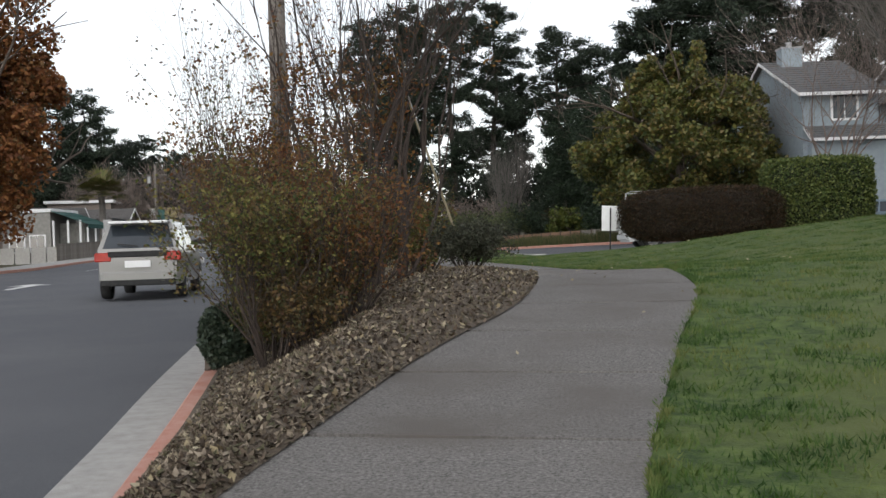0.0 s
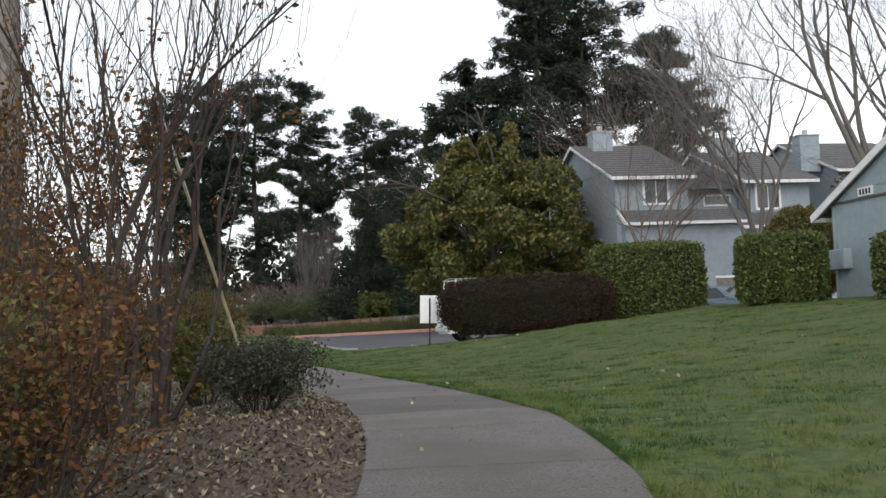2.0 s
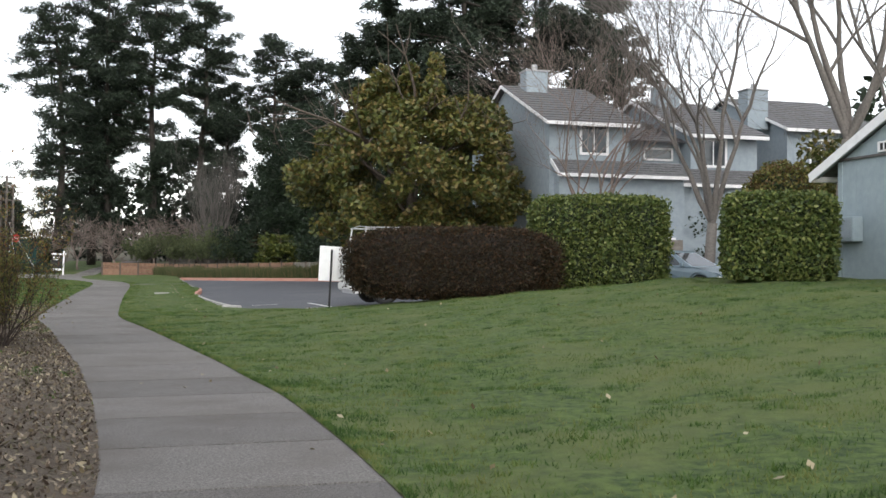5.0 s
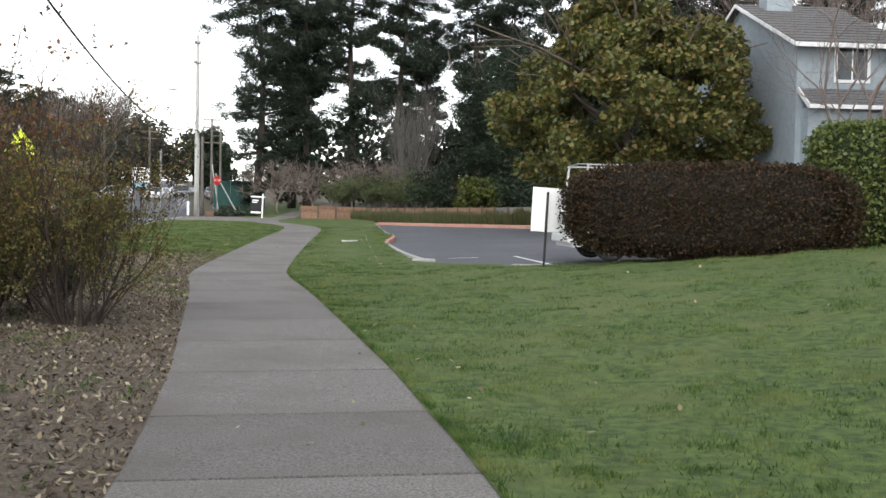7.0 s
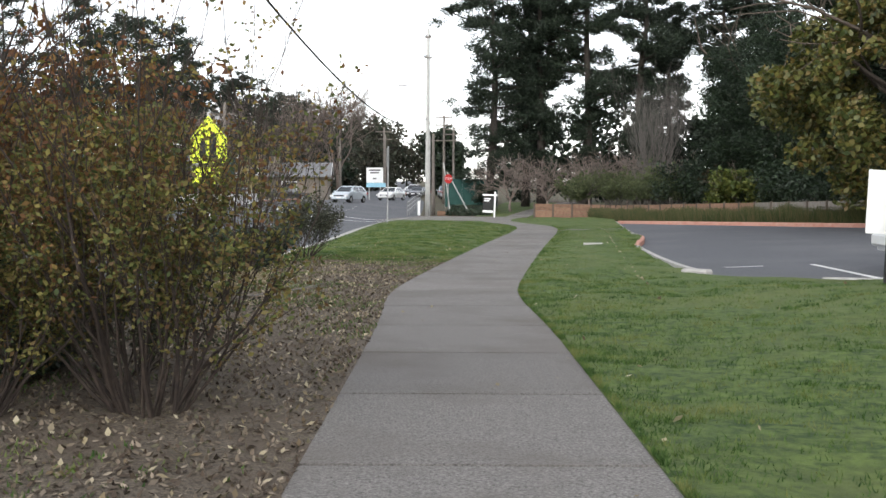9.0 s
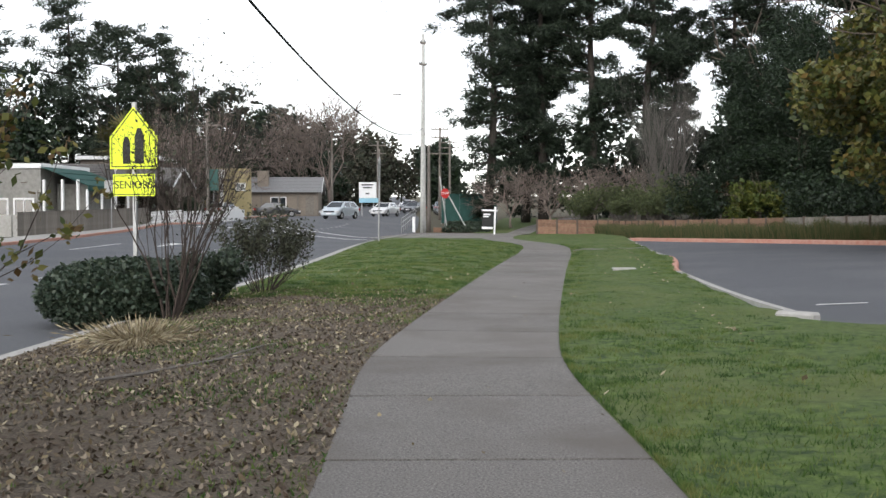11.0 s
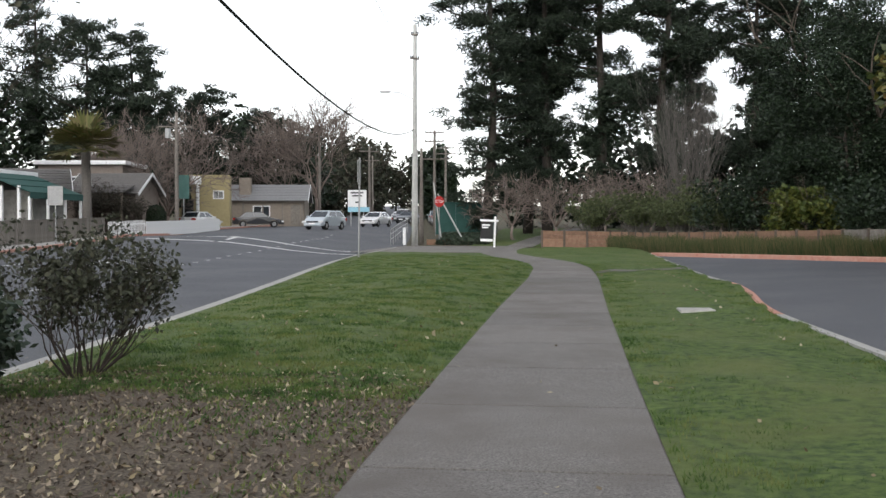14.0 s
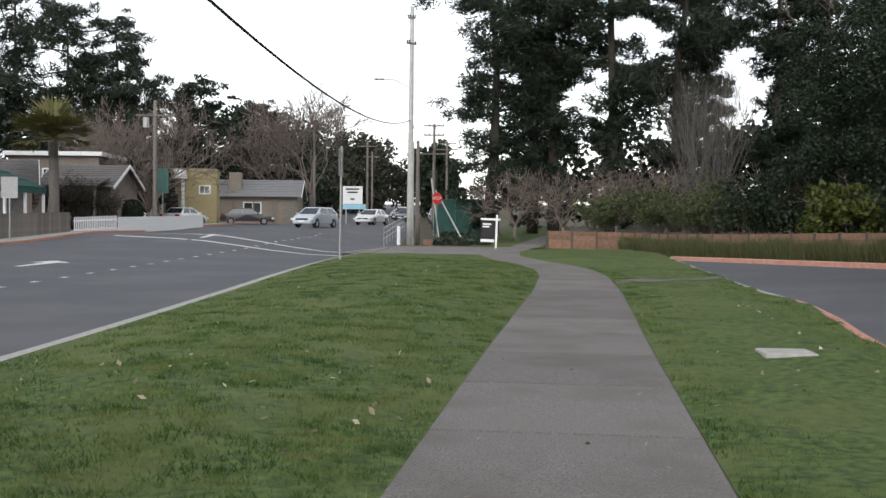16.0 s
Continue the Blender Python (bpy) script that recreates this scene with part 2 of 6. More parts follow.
L_DULL = leafmat("dull_dark_leaves", [(0.025, 0.028, 0.018), (0.045, 0.05, 0.03), (0.07, 0.07, 0.045)], 0.6, 0.1)
L_GREYG = leafmat("greyish_shrub_leaves", [(0.06, 0.06, 0.055), (0.09, 0.09, 0.075), (0.07, 0.045, 0.045)], 0.6, 0.2)
L_ORANGE = leafmat("orange_tree_leaves", [(0.1, 0.04, 0.018), (0.19, 0.07, 0.026), (0.27, 0.12, 0.04), (0.09, 0.06, 0.025)], 0.6, 0.3)
L_LIGHT = leafmat("light_green_leaves", [(0.035, 0.055, 0.012), (0.075, 0.095, 0.02), (0.12, 0.125, 0.03)], 0.5, 0.25)
L_WOOD = leafmat("far_wood_leaves", [(0.03, 0.032, 0.022), (0.05, 0.05, 0.035), (0.075, 0.058, 0.045), (0.04, 0.035, 0.03)], 0.8, 0.1)


def grassmat():
    """Grass blades that go from deep green to yellow in patches."""
    m = leafmat("grass_blades", [(0.02, 0.055, 0.01), (0.075, 0.13, 0.028), (0.17, 0.18, 0.06)], 0.6, 0.3)
    n, l = m.node_tree.nodes, m.node_tree.links
    co = n.new("ShaderNodeTexCoord")
    t = n.new("ShaderNodeTexNoise")
    t.inputs["Scale"].default_value, t.inputs["Detail"].default_value = 2.3, 6.0
    l.new(co.outputs["Object"], t.inputs["Vector"])
    mr = n.new("ShaderNodeMapRange")
    mr.inputs["From Min"].default_value, mr.inputs["From Max"].default_value = 0.4, 0.6
    l.new(t.outputs["Fac"], mr.inputs["Value"])
    ad = n.new("ShaderNodeMath")
    ad.operation = 'MULTIPLY_ADD'
    geo = next(k for k in n if k.bl_idname == "ShaderNodeNewGeometry")
    ramp = next(k for k in n if k.bl_idname == "ShaderNodeValToRGB")
    l.new(geo.outputs["Random Per Island"], ad.inputs[0])
    ad.inputs[1].default_value = 0.4
    mu = n.new("ShaderNodeMath")
    mu.operation = 'MULTIPLY'
    mu.inputs[1].default_value = 0.65
    l.new(mr.outputs["Result"], mu.inputs[0])
    l.new(mu.outputs[0], ad.inputs[2])
    l.new(ad.outputs[0], ramp.inputs["Fac"])
    return m


L_GRASS = grassmat()
L_FALL = leafmat("fallen_leaves", [(0.12, 0.085, 0.05), (0.27, 0.22, 0.13), (0.42, 0.37, 0.26), (0.1, 0.07, 0.04)], 0.8, 0.1)
L_CHIP = leafmat("bark_chips", [(0.03, 0.022, 0.016), (0.085, 0.06, 0.042), (0.29, 0.24, 0.18), (0.048, 0.034, 0.025), (0.15, 0.12, 0.085), (0.075, 0.075, 0.04)], 0.9, 0.02)
L_PALM = leafmat("palm_leaves", [(0.06, 0.075, 0.02), (0.12, 0.12, 0.035), (0.14, 0.11, 0.05)], 0.6, 0.2)

# ---------------------------------------------------------------- lie of the land
PATHZ = ((-30, -11, 0, 4, 7, 9, 11.4, 13.4, 16, 20, 22, 33, 44, 55, 66, 85, 103, 112, 130, 150), (-0.95, -0.34, 0, 0.25, 0.5, 0.66, 0.74, 0.67, 0.58, 0.5, 0.47, 0.484, 0.517, 0.55, 0.56, 0.52, 0.52, 0.95, 1.6, 2.0))
ROADZ = ((-30, 0, 10, 20, 33, 48, 66, 85, 103, 112, 130, 146, 200, 255, 400, 900), (-0.95, -0.42, -0.1, 0.1, 0.25, 0.36, 0.42, 0.42, 0.5, 0.9, 1.5, 1.9, 3.3, 5.0, 9.0, 16.0))
LEFTADD = ((55, 75, 85, 93, 110, 130, 146), (0, 0.2, 0.45, 0.8, 0.7, 0.3, 0))
EDGE = ((-30, 4, 9, 12, 25, 48, 57, 71, 79, 96, 108, 130, 146, 255, 400, 900), (1.0, -1.55, -2.23, -2.6, -4.0, -6.2, -7.4, -9.5, -10.6, -11.8, -13.0, -16.5, -19.5, -39, -66, -150))
CENTRE = ((-12, -0.9), (-2, -0.6), (3.6, -0.15), (5, 0.25), (6, 0.5), (6.5, 0.65), (7.3, 0.91), (8.3, 1.3), (10.5, 1.62), (12.5, 1.72), (14.3, 1.85), (16, 1.9), (18, 1.83), (20.3, 1.72), (23.8, 1.35), (25, 1.17), (28, 0.75), (31, 0.32), (32.5, 0.06), (33.5, -0.11), (34.6, -0.28), (36, -0.38),
          (39, -0.47), (44, -0.56), (50, -0.65), (60, -0.72), (66, -0.9), (70, -1.25), (74, -2.0), (79, -3.3), (85, -4.5), (92, -5.0), (100, -4.9), (108, -4.2), (116, -3.2), (135, -0.8))


def path_z(y):
    return np.interp(y, *PATHZ)


def road_z(x, y):
    return np.interp(y, *ROADZ) + np.interp(y, *LEFTADD) * smooth((-12 - x) / 9)


def edge_x(y):
    y = np.asarray(y, float)
    return (np.interp(y - 3, *EDGE) + np.interp(y, *EDGE) + np.interp(y + 3, *EDGE)) / 3


def centre_x(y):
    y = np.asarray(y, float)
    ys, xs = np.array(CENTRE).T
    return sum(np.interp(y + d, ys, xs) for d in (-0.8, -0.4, 0, 0.4, 0.8)) / 5


HALFS = ((4, 6, 8, 12, 16, 20, 44), (0.75, 0.75, 0.7, 0.71, 0.78, 0.88, 0.88))


def half(y):
    return np.interp(y, *HALFS)


def ripple(x, y):
    return 0.011 * (np.sin(1.9 * x + 0.7 * y) + np.sin(-1.1 * x + 2.3 * y + 1) + np.sin(3.7 * x - 1.3 * y + 2) + np.sin(2.1 * x + 4.1 * y + 0.5))


def lawn_z(x, y):
    """Height of the grass mound beside the path."""
    side = x - centre_x(y) - half(y)
    fade = np.interp(y, (-30, 5, 31, 35, 38), (1, 1, 1, 0.6, 0.12))
    return path_z(y) + (1.54 - path_z(y)) * smooth(side / 13.5) * fade + 0.02 + ripple(x, y) * smooth(side / 0.5)


def verge_z(x, y):
    """Height between the road's kerb and the path."""
    e, c = edge_x(y), centre_x(y) - half(y)
    w = np.maximum(c - e, 0.3)
    u = np.clip((x - e) / w, 0, 1)
    low = road_z(e, y) + 0.14
    crown = np.interp(y, (0, 20, 40, 46, 60, 78, 84), (0.12, 0.15, 0.05, 0.1, 0.16, 0.1, 0.0))
    return low + (path_z(y) + 0.015 - low) * smooth(u * 1.15) + crown * np.sin(np.pi * u) + ripple(x, y) * smooth(u * 4) * smooth((1 - u) * 4)


def lot_z(x, y):
    return 0.42 + 0.034 * np.clip(x - 3, 0, 12) + 0.0 * y


def ground_at(x, y):
    """Top of whatever lies at x, y."""
    if x < edge_x(y):
        return float(road_z(x, y))
    if x < centre_x(y) - half(y):
        return float(verge_z(x, y))
    if x > 3.1 and y > 37.2:
        return float(lot_z(x, y)) if y < 84 else float(np.interp(y, *ROADZ))
    return float(lawn_z(x, y))


# ---------------------------------------------------------------- ground, road, path
def far_ground(U, V):
    z = np.interp(V, *ROADZ) + np.interp(V, *LEFTADD) * smooth((-12 - U) / 9)
    near = smooth((V + 40) / 20) * smooth((92 - V) / 8) * smooth((U + 40) / 6)
    return U, V, z - 0.03 - 0.4 * near


gs = Shape().grid(far_ground, np.r_[-900, -500, -300, -150, -90, np.linspace(-60, 60, 61), 90, 150, 300, 500, 900],
                  np.r_[-300, -150, -80, np.linspace(-50, 160, 85), np.linspace(170, 420, 20), 600, 900])
tagged(part("ground", gs, LITTER, shade=True), "brown leaf-covered ground with patches of green", "ground", kind="structure")

ys_road = np.r_[np.linspace(-30, 160, 120), np.linspace(165, 900, 60)]
rs = Shape().grid(lambda U, V: (edge_x(V) - U * np.interp(V, (-30, 60, 90, 110, 146, 255), (14, 15, 16, 16, 14, 13)), V,
                                road_z(edge_x(V) - U * np.interp(V, (-30, 60, 90, 110, 146, 255), (14, 15, 16, 16, 14, 13)), V)),
                  np.linspace(0, 1, 15)[::-1], ys_road)
tagged(part("road", rs, ASPHALT, shade=True), "grey asphalt road with worn white lane marks", "road", kind="structure")

vs_ = Shape().grid(lambda U, V: (edge_x(V) + 0.16 + U * (centre_x(V) - half(V) - edge_x(V) - 0.16), V,
                                 verge_z(edge_x(V) + 0.16 + U * (centre_x(V) - half(V) - edge_x(V) - 0.16), V)), np.linspace(0, 1, 24), np.linspace(-20, 41.6, 240))
mulch_bed = tagged(part("mulch_bed", vs_, MULCH, shade=True), "brown bark mulch bed beside the path", "mulch bed", kind="structure")
vs_ = Shape().grid(lambda U, V: (edge_x(V) + 0.16 + U * (centre_x(V) - half(V) - edge_x(V) - 0.16), V,
                                 verge_z(edge_x(V) + 0.16 + U * (centre_x(V) - half(V) - edge_x(V) - 0.16), V)), np.linspace(0, 1, 30), np.linspace(41.6, 86, 180))
tagged(part("lawn_verge", vs_, TURF, shade=True), "mown green lawn between road and path", "lawn", kind="structure")
ls = Shape().grid(lambda U, V: (centre_x(V) + half(V) + U * (34 - centre_x(V)), V, lawn_z(centre_x(V) + half(V) + U * (34 - centre_x(V)), V)),
                  np.linspace(0, 1, 150) ** 1.3, np.linspace(-20, 37.0, 230))
tagged(part("lawn", ls, TURF, shade=True), "mown green lawn rising towards the house", "lawn", kind="structure")
LOTX = ((38.9, 41, 44, 48, 50, 52.8, 54, 57.5, 61, 68, 85, 98), (3.5, 3.25, 3.05, 2.87, 2.8, 2.97, 3.13, 3.3, 3.06, 2.95, 2.85, 2.85))


def lot_x(y):
    """The car park's west edge, with its bulge."""
    y = np.asarray(y, float)
    return sum(np.interp(y + d, *LOTX) for d in (-0.8, -0.3, 0.3, 0.8)) / 4


def lot_near(x):
    return np.clip(38.9 - 0.6 * (x - 3.5), 37.0, 39.2)


lot_far = lambda x: np.interp(x, (3.1, 12, 20, 40), (85, 66, 54, 50))
def strip_right(y):
    return np.where(y < 38.9, 3.4 + (38.9 - y) / 0.6, lot_x(y) - 0.1)


ls = Shape().grid(lambda U, V: (centre_x(V) + half(V) + U * (strip_right(V) - centre_x(V) - half(V)), V,
                                lawn_z(centre_x(V) + half(V) + U * (strip_right(V) - centre_x(V) - half(V)), V) + 0.03 * np.sin(np.pi * U) * smooth((V - 37) / 3)),
                  np.linspace(0, 1, 18), np.r_[np.linspace(37.0, 38.85, 8), np.linspace(38.95, 98, 200)])
tagged(part("lawn_strip", ls, TURF, shade=True), "mown green grass strip between path and car park", "lawn", kind="structure")
ls = Shape().grid(lambda U, V: (2.7 + 37.4 * U, lot_near(2.7 + 37.4 * U) + V * (lot_far(2.7 + 37.4 * U) - lot_near(2.7 + 37.4 * U)), lot_z(2.7 + 37.4 * U, 0 * V)), np.linspace(0, 1, 80), np.linspace(0, 1, 30))
tagged(part("car_park", ls, ASPHALT, shade=True), "dark asphalt car park behind the lawn", "car park", kind="structure")


def kerb(name, xs, ys, zs, material, label, w=0.15, h=0.14):
    p = np.stack([xs, ys, zs], -1)
    d = np.gradient(p, axis=0)
    s = np.stack([d[:, 1], -d[:, 0], 0 * xs], -1)
    s /= np.linalg.norm(s, axis=1)[:, None]
    up = np.array([0, 0, 1.0])
    prof = [(0, -0.1), (0, h - 0.03), (0.03, h), (w, h), (w, -0.1)]
    ring = np.stack([p + s * a + up * b for a, b in prof], 1)
    n, k = len(p), len(prof)
    i, j = np.meshgrid(np.arange(n - 1), np.arange(k - 1), indexing='ij')
    q = np.stack([i * k + j, i * k + j + 1, (i + 1) * k + j + 1, (i + 1) * k + j], -1).reshape(-1, 4)
    sh = Shape().add(ring.reshape(-1, 3), q)
    return tagged(part(name, sh, material), label, "kerb", kind="structure")


yk = np.linspace(13, 96, 90)
kerb("kerb", edge_x(yk), yk, road_z(edge_x(yk), yk), KERB, "pale concrete kerb along the road")
yk = np.linspace(-10, 13, 30)
kerb("red_kerb", edge_x(yk), yk, road_z(edge_x(yk), yk), REDKERB, "concrete kerb with faded red paint")
ys_g = np.linspace(-10, 96, 120)
gut = Shape().grid(lambda U, V: (edge_x(V) - 0.02 - 0.45 * U, V, road_z(edge_x(V) - 0.45 * U, V) + 0.012), np.linspace(0, 1, 3)[::-1], ys_g)
tagged(part("gutter", gut, KERB), "pale concrete gutter along the kerb", "gutter", kind="structure")
for y0, y1, m, label in ((39.3, 49.5, KERB, "concrete kerb of the car park"), (49.5, 58.5, REDKERB, "car park kerb with faded red paint"), (58.5, 85, KERB, "concrete kerb of the car park")):
    yk = np.linspace(y1, y0, 24)
    kerb("lot_kerb", lot_x(yk), yk, lot_z(lot_x(yk), yk), m, label, h=0.16)
tagged(part("kerb_end", Shape().box(-0.3, -0.13, -0.1, 0.2, 0.13, 0.17, 0.03, pose(3.42, 39.2, 0.43, 0, 0, -35)), KERB), "pale concrete end block of the kerb", "kerb", kind="structure")
xk = np.linspace(9.5, 5.2, 16)
kerb("lot_kerb", xk, lot_near(xk) - 0.02, lot_z(xk, 0 * xk), KERB, "low concrete edge between lawn and car park", h=0.08)
xk = np.linspace(2.9, 34, 60)
kerb("lot_kerb", xk[::-1], lot_far(xk[::-1]), lot_z(xk[::-1], 0 * xk), REDKERB, "car park kerb with faded red paint", h=0.18)

# path slabs, one by one
bed = Shape().grid(lambda U, V: (centre_x(V) + U * (half(V) + 0.05), V, path_z(V) - 0.085), np.linspace(-1, 1, 5), np.linspace(-12, 134, 300))
tagged(part("path_bed", bed, MULCH), "dark soil at the path's edges and joints", "soil", kind="structure")
footpath = thing("footpath", "grey concrete footpath with tooled joints", "footpath", kind="structure")
JOINTS = np.r_[4.33 - 1.26 * np.arange(12, 0, -1), np.linspace(4.33, 9.38, 5), 10.94, 12.48, 14.03, 15.6, 17.19, 18.79, 20.4, 22.03, np.linspace(23.72, 25.56, 2), 27.4, 29.26, 31.15, 33.09, 35.09, 37.2, 39.3 + 2.08 * np.arange(46)]
for a, b in zip(JOINTS[:-1] + 0.021, JOINTS[1:] - 0.021):
    yy = np.linspace(a, b, 7)
    cx = centre_x(yy)
    dx = np.gradient(cx, yy)
    nx, ny = 1 / np.hypot(1, dx), -dx / np.hypot(1, dx)
    hw = half(yy)
    z = path_z(yy) + 0.02
    sh = Shape()
    prof = [(-1, -0.12), (-1, -0.006), (-0.985, 0), (0.985, 0), (1, -0.006), (1, -0.12)]
    ring = np.stack([np.stack([cx + nx * hw * s, yy + ny * hw * s, z + o], -1) for s, o in prof], 1)
    n, m = 7, len(prof)
    i, j = np.meshgrid(np.arange(n - 1), np.arange(m - 1), indexing='ij')
    q = np.stack([i * m + j, i * m + j + 1, (i + 1) * m + j + 1, (i + 1) * m + j], -1).reshape(-1, 4)
    sh.add(ring.reshape(-1, 3), q[:, ::-1])
    sh.f.append(np.array([np.arange(m)]))
    sh.f.append(np.array([np.arange(m)[::-1]]) + (n - 1) * m)
    part("slab", sh, CONCRETE, footpath)

# ---------------------------------------------------------------- plants
def clumps(centre, radii, k, n, spread, seed, shell=0.55, flat=1.0):
    """Points in k clumps that fill an uneven round form."""
    rng = np.random.default_rng(seed)
    d = rng.normal(size=(k, 3))
    d /= np.linalg.norm(d, axis=1)[:, None]
    r = shell + (1 - shell) * rng.random((k, 1)) ** 0.7
    c = np.asarray(centre) + d * r * np.asarray(radii) * rng.uniform(0.82, 1.12, (k, 1))
    w = rng.integers(0, k, n)
    s = spread * rng.uniform(0.6, 1.3, k)[w][:, None]
    e = rng.normal(size=(n, 3))
    e /= np.linalg.norm(e, axis=1)[:, None]
    return c[w] + e * s * rng.random((n, 1)) ** 0.4 * np.array([1, 1, flat])


def limbs(shape, root, direction, length, radius, depth, rng, spread=0.5, kids=3, lift=0.15, k=5, ends=None, bend=0.12, fine=0.0):
    """Grows a tapered limb with its side limbs."""
    n = 5 if depth > 1 else 4 if depth else 3
    pts = [np.asarray(root, float)]
    d = np.asarray(direction, float)
    d /= np.linalg.norm(d)
    for _ in range(n - 1):
        d = d + rng.normal(size=3) * bend + np.array([0, 0, lift * 0.3])
        d /= np.linalg.norm(d)
        pts.append(pts[-1] + d * length / (n - 1))
    shape.tube(pts, np.maximum(np.linspace(radius, radius * 0.5, n), fine), max(3, k), cap=False)
    if ends is not None and depth <= 1:
        ends.extend(pts[1:])
    if depth <= 0:
        return
    for c in range(kids):
        at = pts[-1] if c == 0 else pts[rng.integers(n // 2, n)]
        side = rng.normal(size=3)
        side -= d * (side @ d)
        side /= np.linalg.norm(side) + 1e-9
        nd = d * (1 - spread * 0.5) + side * spread * (0.5 if c == 0 else 1) + np.array([0, 0, lift])
        limbs(shape, at, nd, length * rng.uniform(0.62, 0.85), radius * (0.62 if c == 0 else 0.45), depth - 1, rng, spread, kids, lift, max(3, k - 1), ends, bend, fine)


def broadleaf(x, y, height, rx, ry, material, n, leaf, seed, label, category="tree", name="tree", low=0.12, k=60, spread=1.2, bark=BARK, z=None, shell=0.55, taper=0.0):
    base = ground_at(x, y) if z is None else z
    rng = np.random.default_rng(seed)
    ob = thing(name, label, category, pose(x, y, base - 0.1))
    tr = Shape()
    pts = [np.array([0, 0, 0.0])]
    for i in range(4):
        pts.append(pts[-1] + np.array([*(rng.normal(size=2) * 0.12 * height / 10), height * 0.13]))
    r0 = height * 0.022
    tr.tube(pts, np.linspace(r0 * 1.3, r0 * 0.7, 5), 8)
    for i in range(7):
        a = rng.uniform(0, 6.28)
        limbs(tr, pts[rng.integers(1, 5)], (np.cos(a), np.sin(a), rng.uniform(0.4, 1.3)), height * 0.3, r0 * 0.5, 2, rng, 0.6, 3, 0.1)
    part("trunk", tr, bark, ob, shade=True)
    zc = height * (low + (1 - low) / 2)
    p = clumps((0, 0, zc), (rx - spread * 0.6, ry - spread * 0.6, height * (1 - low) / 2 - spread * 0.6), k, n, spread, seed + 1, shell, 0.85)
    p = p[p[:, 2] > 0.25]
    p[:, :2] *= 1 - taper * smooth((p[:, 2:] / height - 0.5) / 0.5)
    part("crown", Shape().leaves(p, leaf, seed=seed), material, ob)
    return ob


def pine(x, y, height, width, seed, label, n=9000, bare=0.3, z=None, leaf=0.42):
    base = ground_at(x, y) if z is None else z
    rng = np.random.default_rng(seed)
    ob = thing("pine_tree", label, "tree", pose(x, y, base - 0.1), group="tall pines behind the car park")
    tr = Shape()
    hs = np.linspace(0, height * 0.97, 9)
    wob = np.cumsum(rng.normal(size=(9, 2)) * height * 0.006, axis=0)
    pts = np.c_[wob, hs]
    r0 = height * 0.014
    tr.tube(pts, np.linspace(r0 * 1.25, r0 * 0.15, 9), 7)
    cl = []
    m = int(height * 1.9)
    for i in range(m):
        f = bare + (1 - bare) * (i + rng.random()) / m
        h = f * height * 0.97
        o = np.array([np.interp(h, hs, wob[:, 0]), np.interp(h, hs, wob[:, 1]), h])
        reach = width * (0.25 + 0.75 * np.sin(np.pi * min(1, (1.06 - f) / (1.06 - bare)) ** 0.75) ** 0.8) * rng.uniform(0.45, 1.1)
        a = rng.uniform(0, 6.28)
        d = np.array([np.cos(a), np.sin(a), rng.uniform(-0.12, 0.35)])
        e = o + d * reach
        mid = o + d * reach * 0.55 + np.array([0, 0, -0.04 * reach])
        tr.tube([o, mid, e], [r0 * 0.3, r0 * 0.2, r0 * 0.07], 4, cap=False)
        for q in (0.25, 0.42, 0.56, 0.68, 0.8, 0.9, 1.0):
            cl.append((o + (e - o) * q + rng.normal(size=3) * (0.25 + 0.1 * reach) * np.array([1, 1, 0.8]), 0.3 + 0.13 * reach * (1.15 - 0.5 * q) * rng.uniform(0.7, 1.3)))
    part("trunk", tr, PINEBARK, ob, shade=True)
    c = np.array([q[0] for q in cl])
    s = np.array([q[1] for q in cl])
    w = rng.choice(len(c), n, p=s**1.5 / (s**1.5).sum())
    e = rng.normal(size=(n, 3))
    e /= np.linalg.norm(e, axis=1)[:, None]
    p = c[w] + e * (s[w] * 1.25 * rng.random(n) ** 0.6)[:, None] * np.array([1.15, 1.15, 0.62])
    part("crown", Shape().leaves(p, leaf * 0.82, 6.5, seed=seed), L_PINE, ob)
    return ob


def bare_tree(x, y, height, seed, label, stems=3, spread=0.5, depth=5, z=None, material=GREYBARK, r=None, lean=(0, 0), fork=0.22, kids=3, fine=0.004):
    base = ground_at(x, y) if z is None else z
    rng = np.random.default_rng(seed)
    ob = thing("bare_tree", label, "tree", pose(x, y, base - 0.1))
    tr = Shape()
    r0 = r or height * 0.018
    top = np.array([lean[0], lean[1], height * fork])
    tr.tube([(0, 0, 0), top * 0.5 + rng.normal(size=3) * 0.05, top], [r0 * 1.25, r0, r0 * 0.9], 8)
    part("trunk", tr, material, ob, shade=True)
    for i in range(stems):
        sh = Shape()
        a = i * 6.28 / stems + rng.uniform(-0.4, 0.4)
        limbs(sh, top, (np.cos(a) * spread, np.sin(a) * spread, 1), height * 0.3, r0 * 0.62, depth, rng, spread, kids, 0.12, 5, fine=fine)
        part("limb", sh, material, ob, shade=True)
    return ob


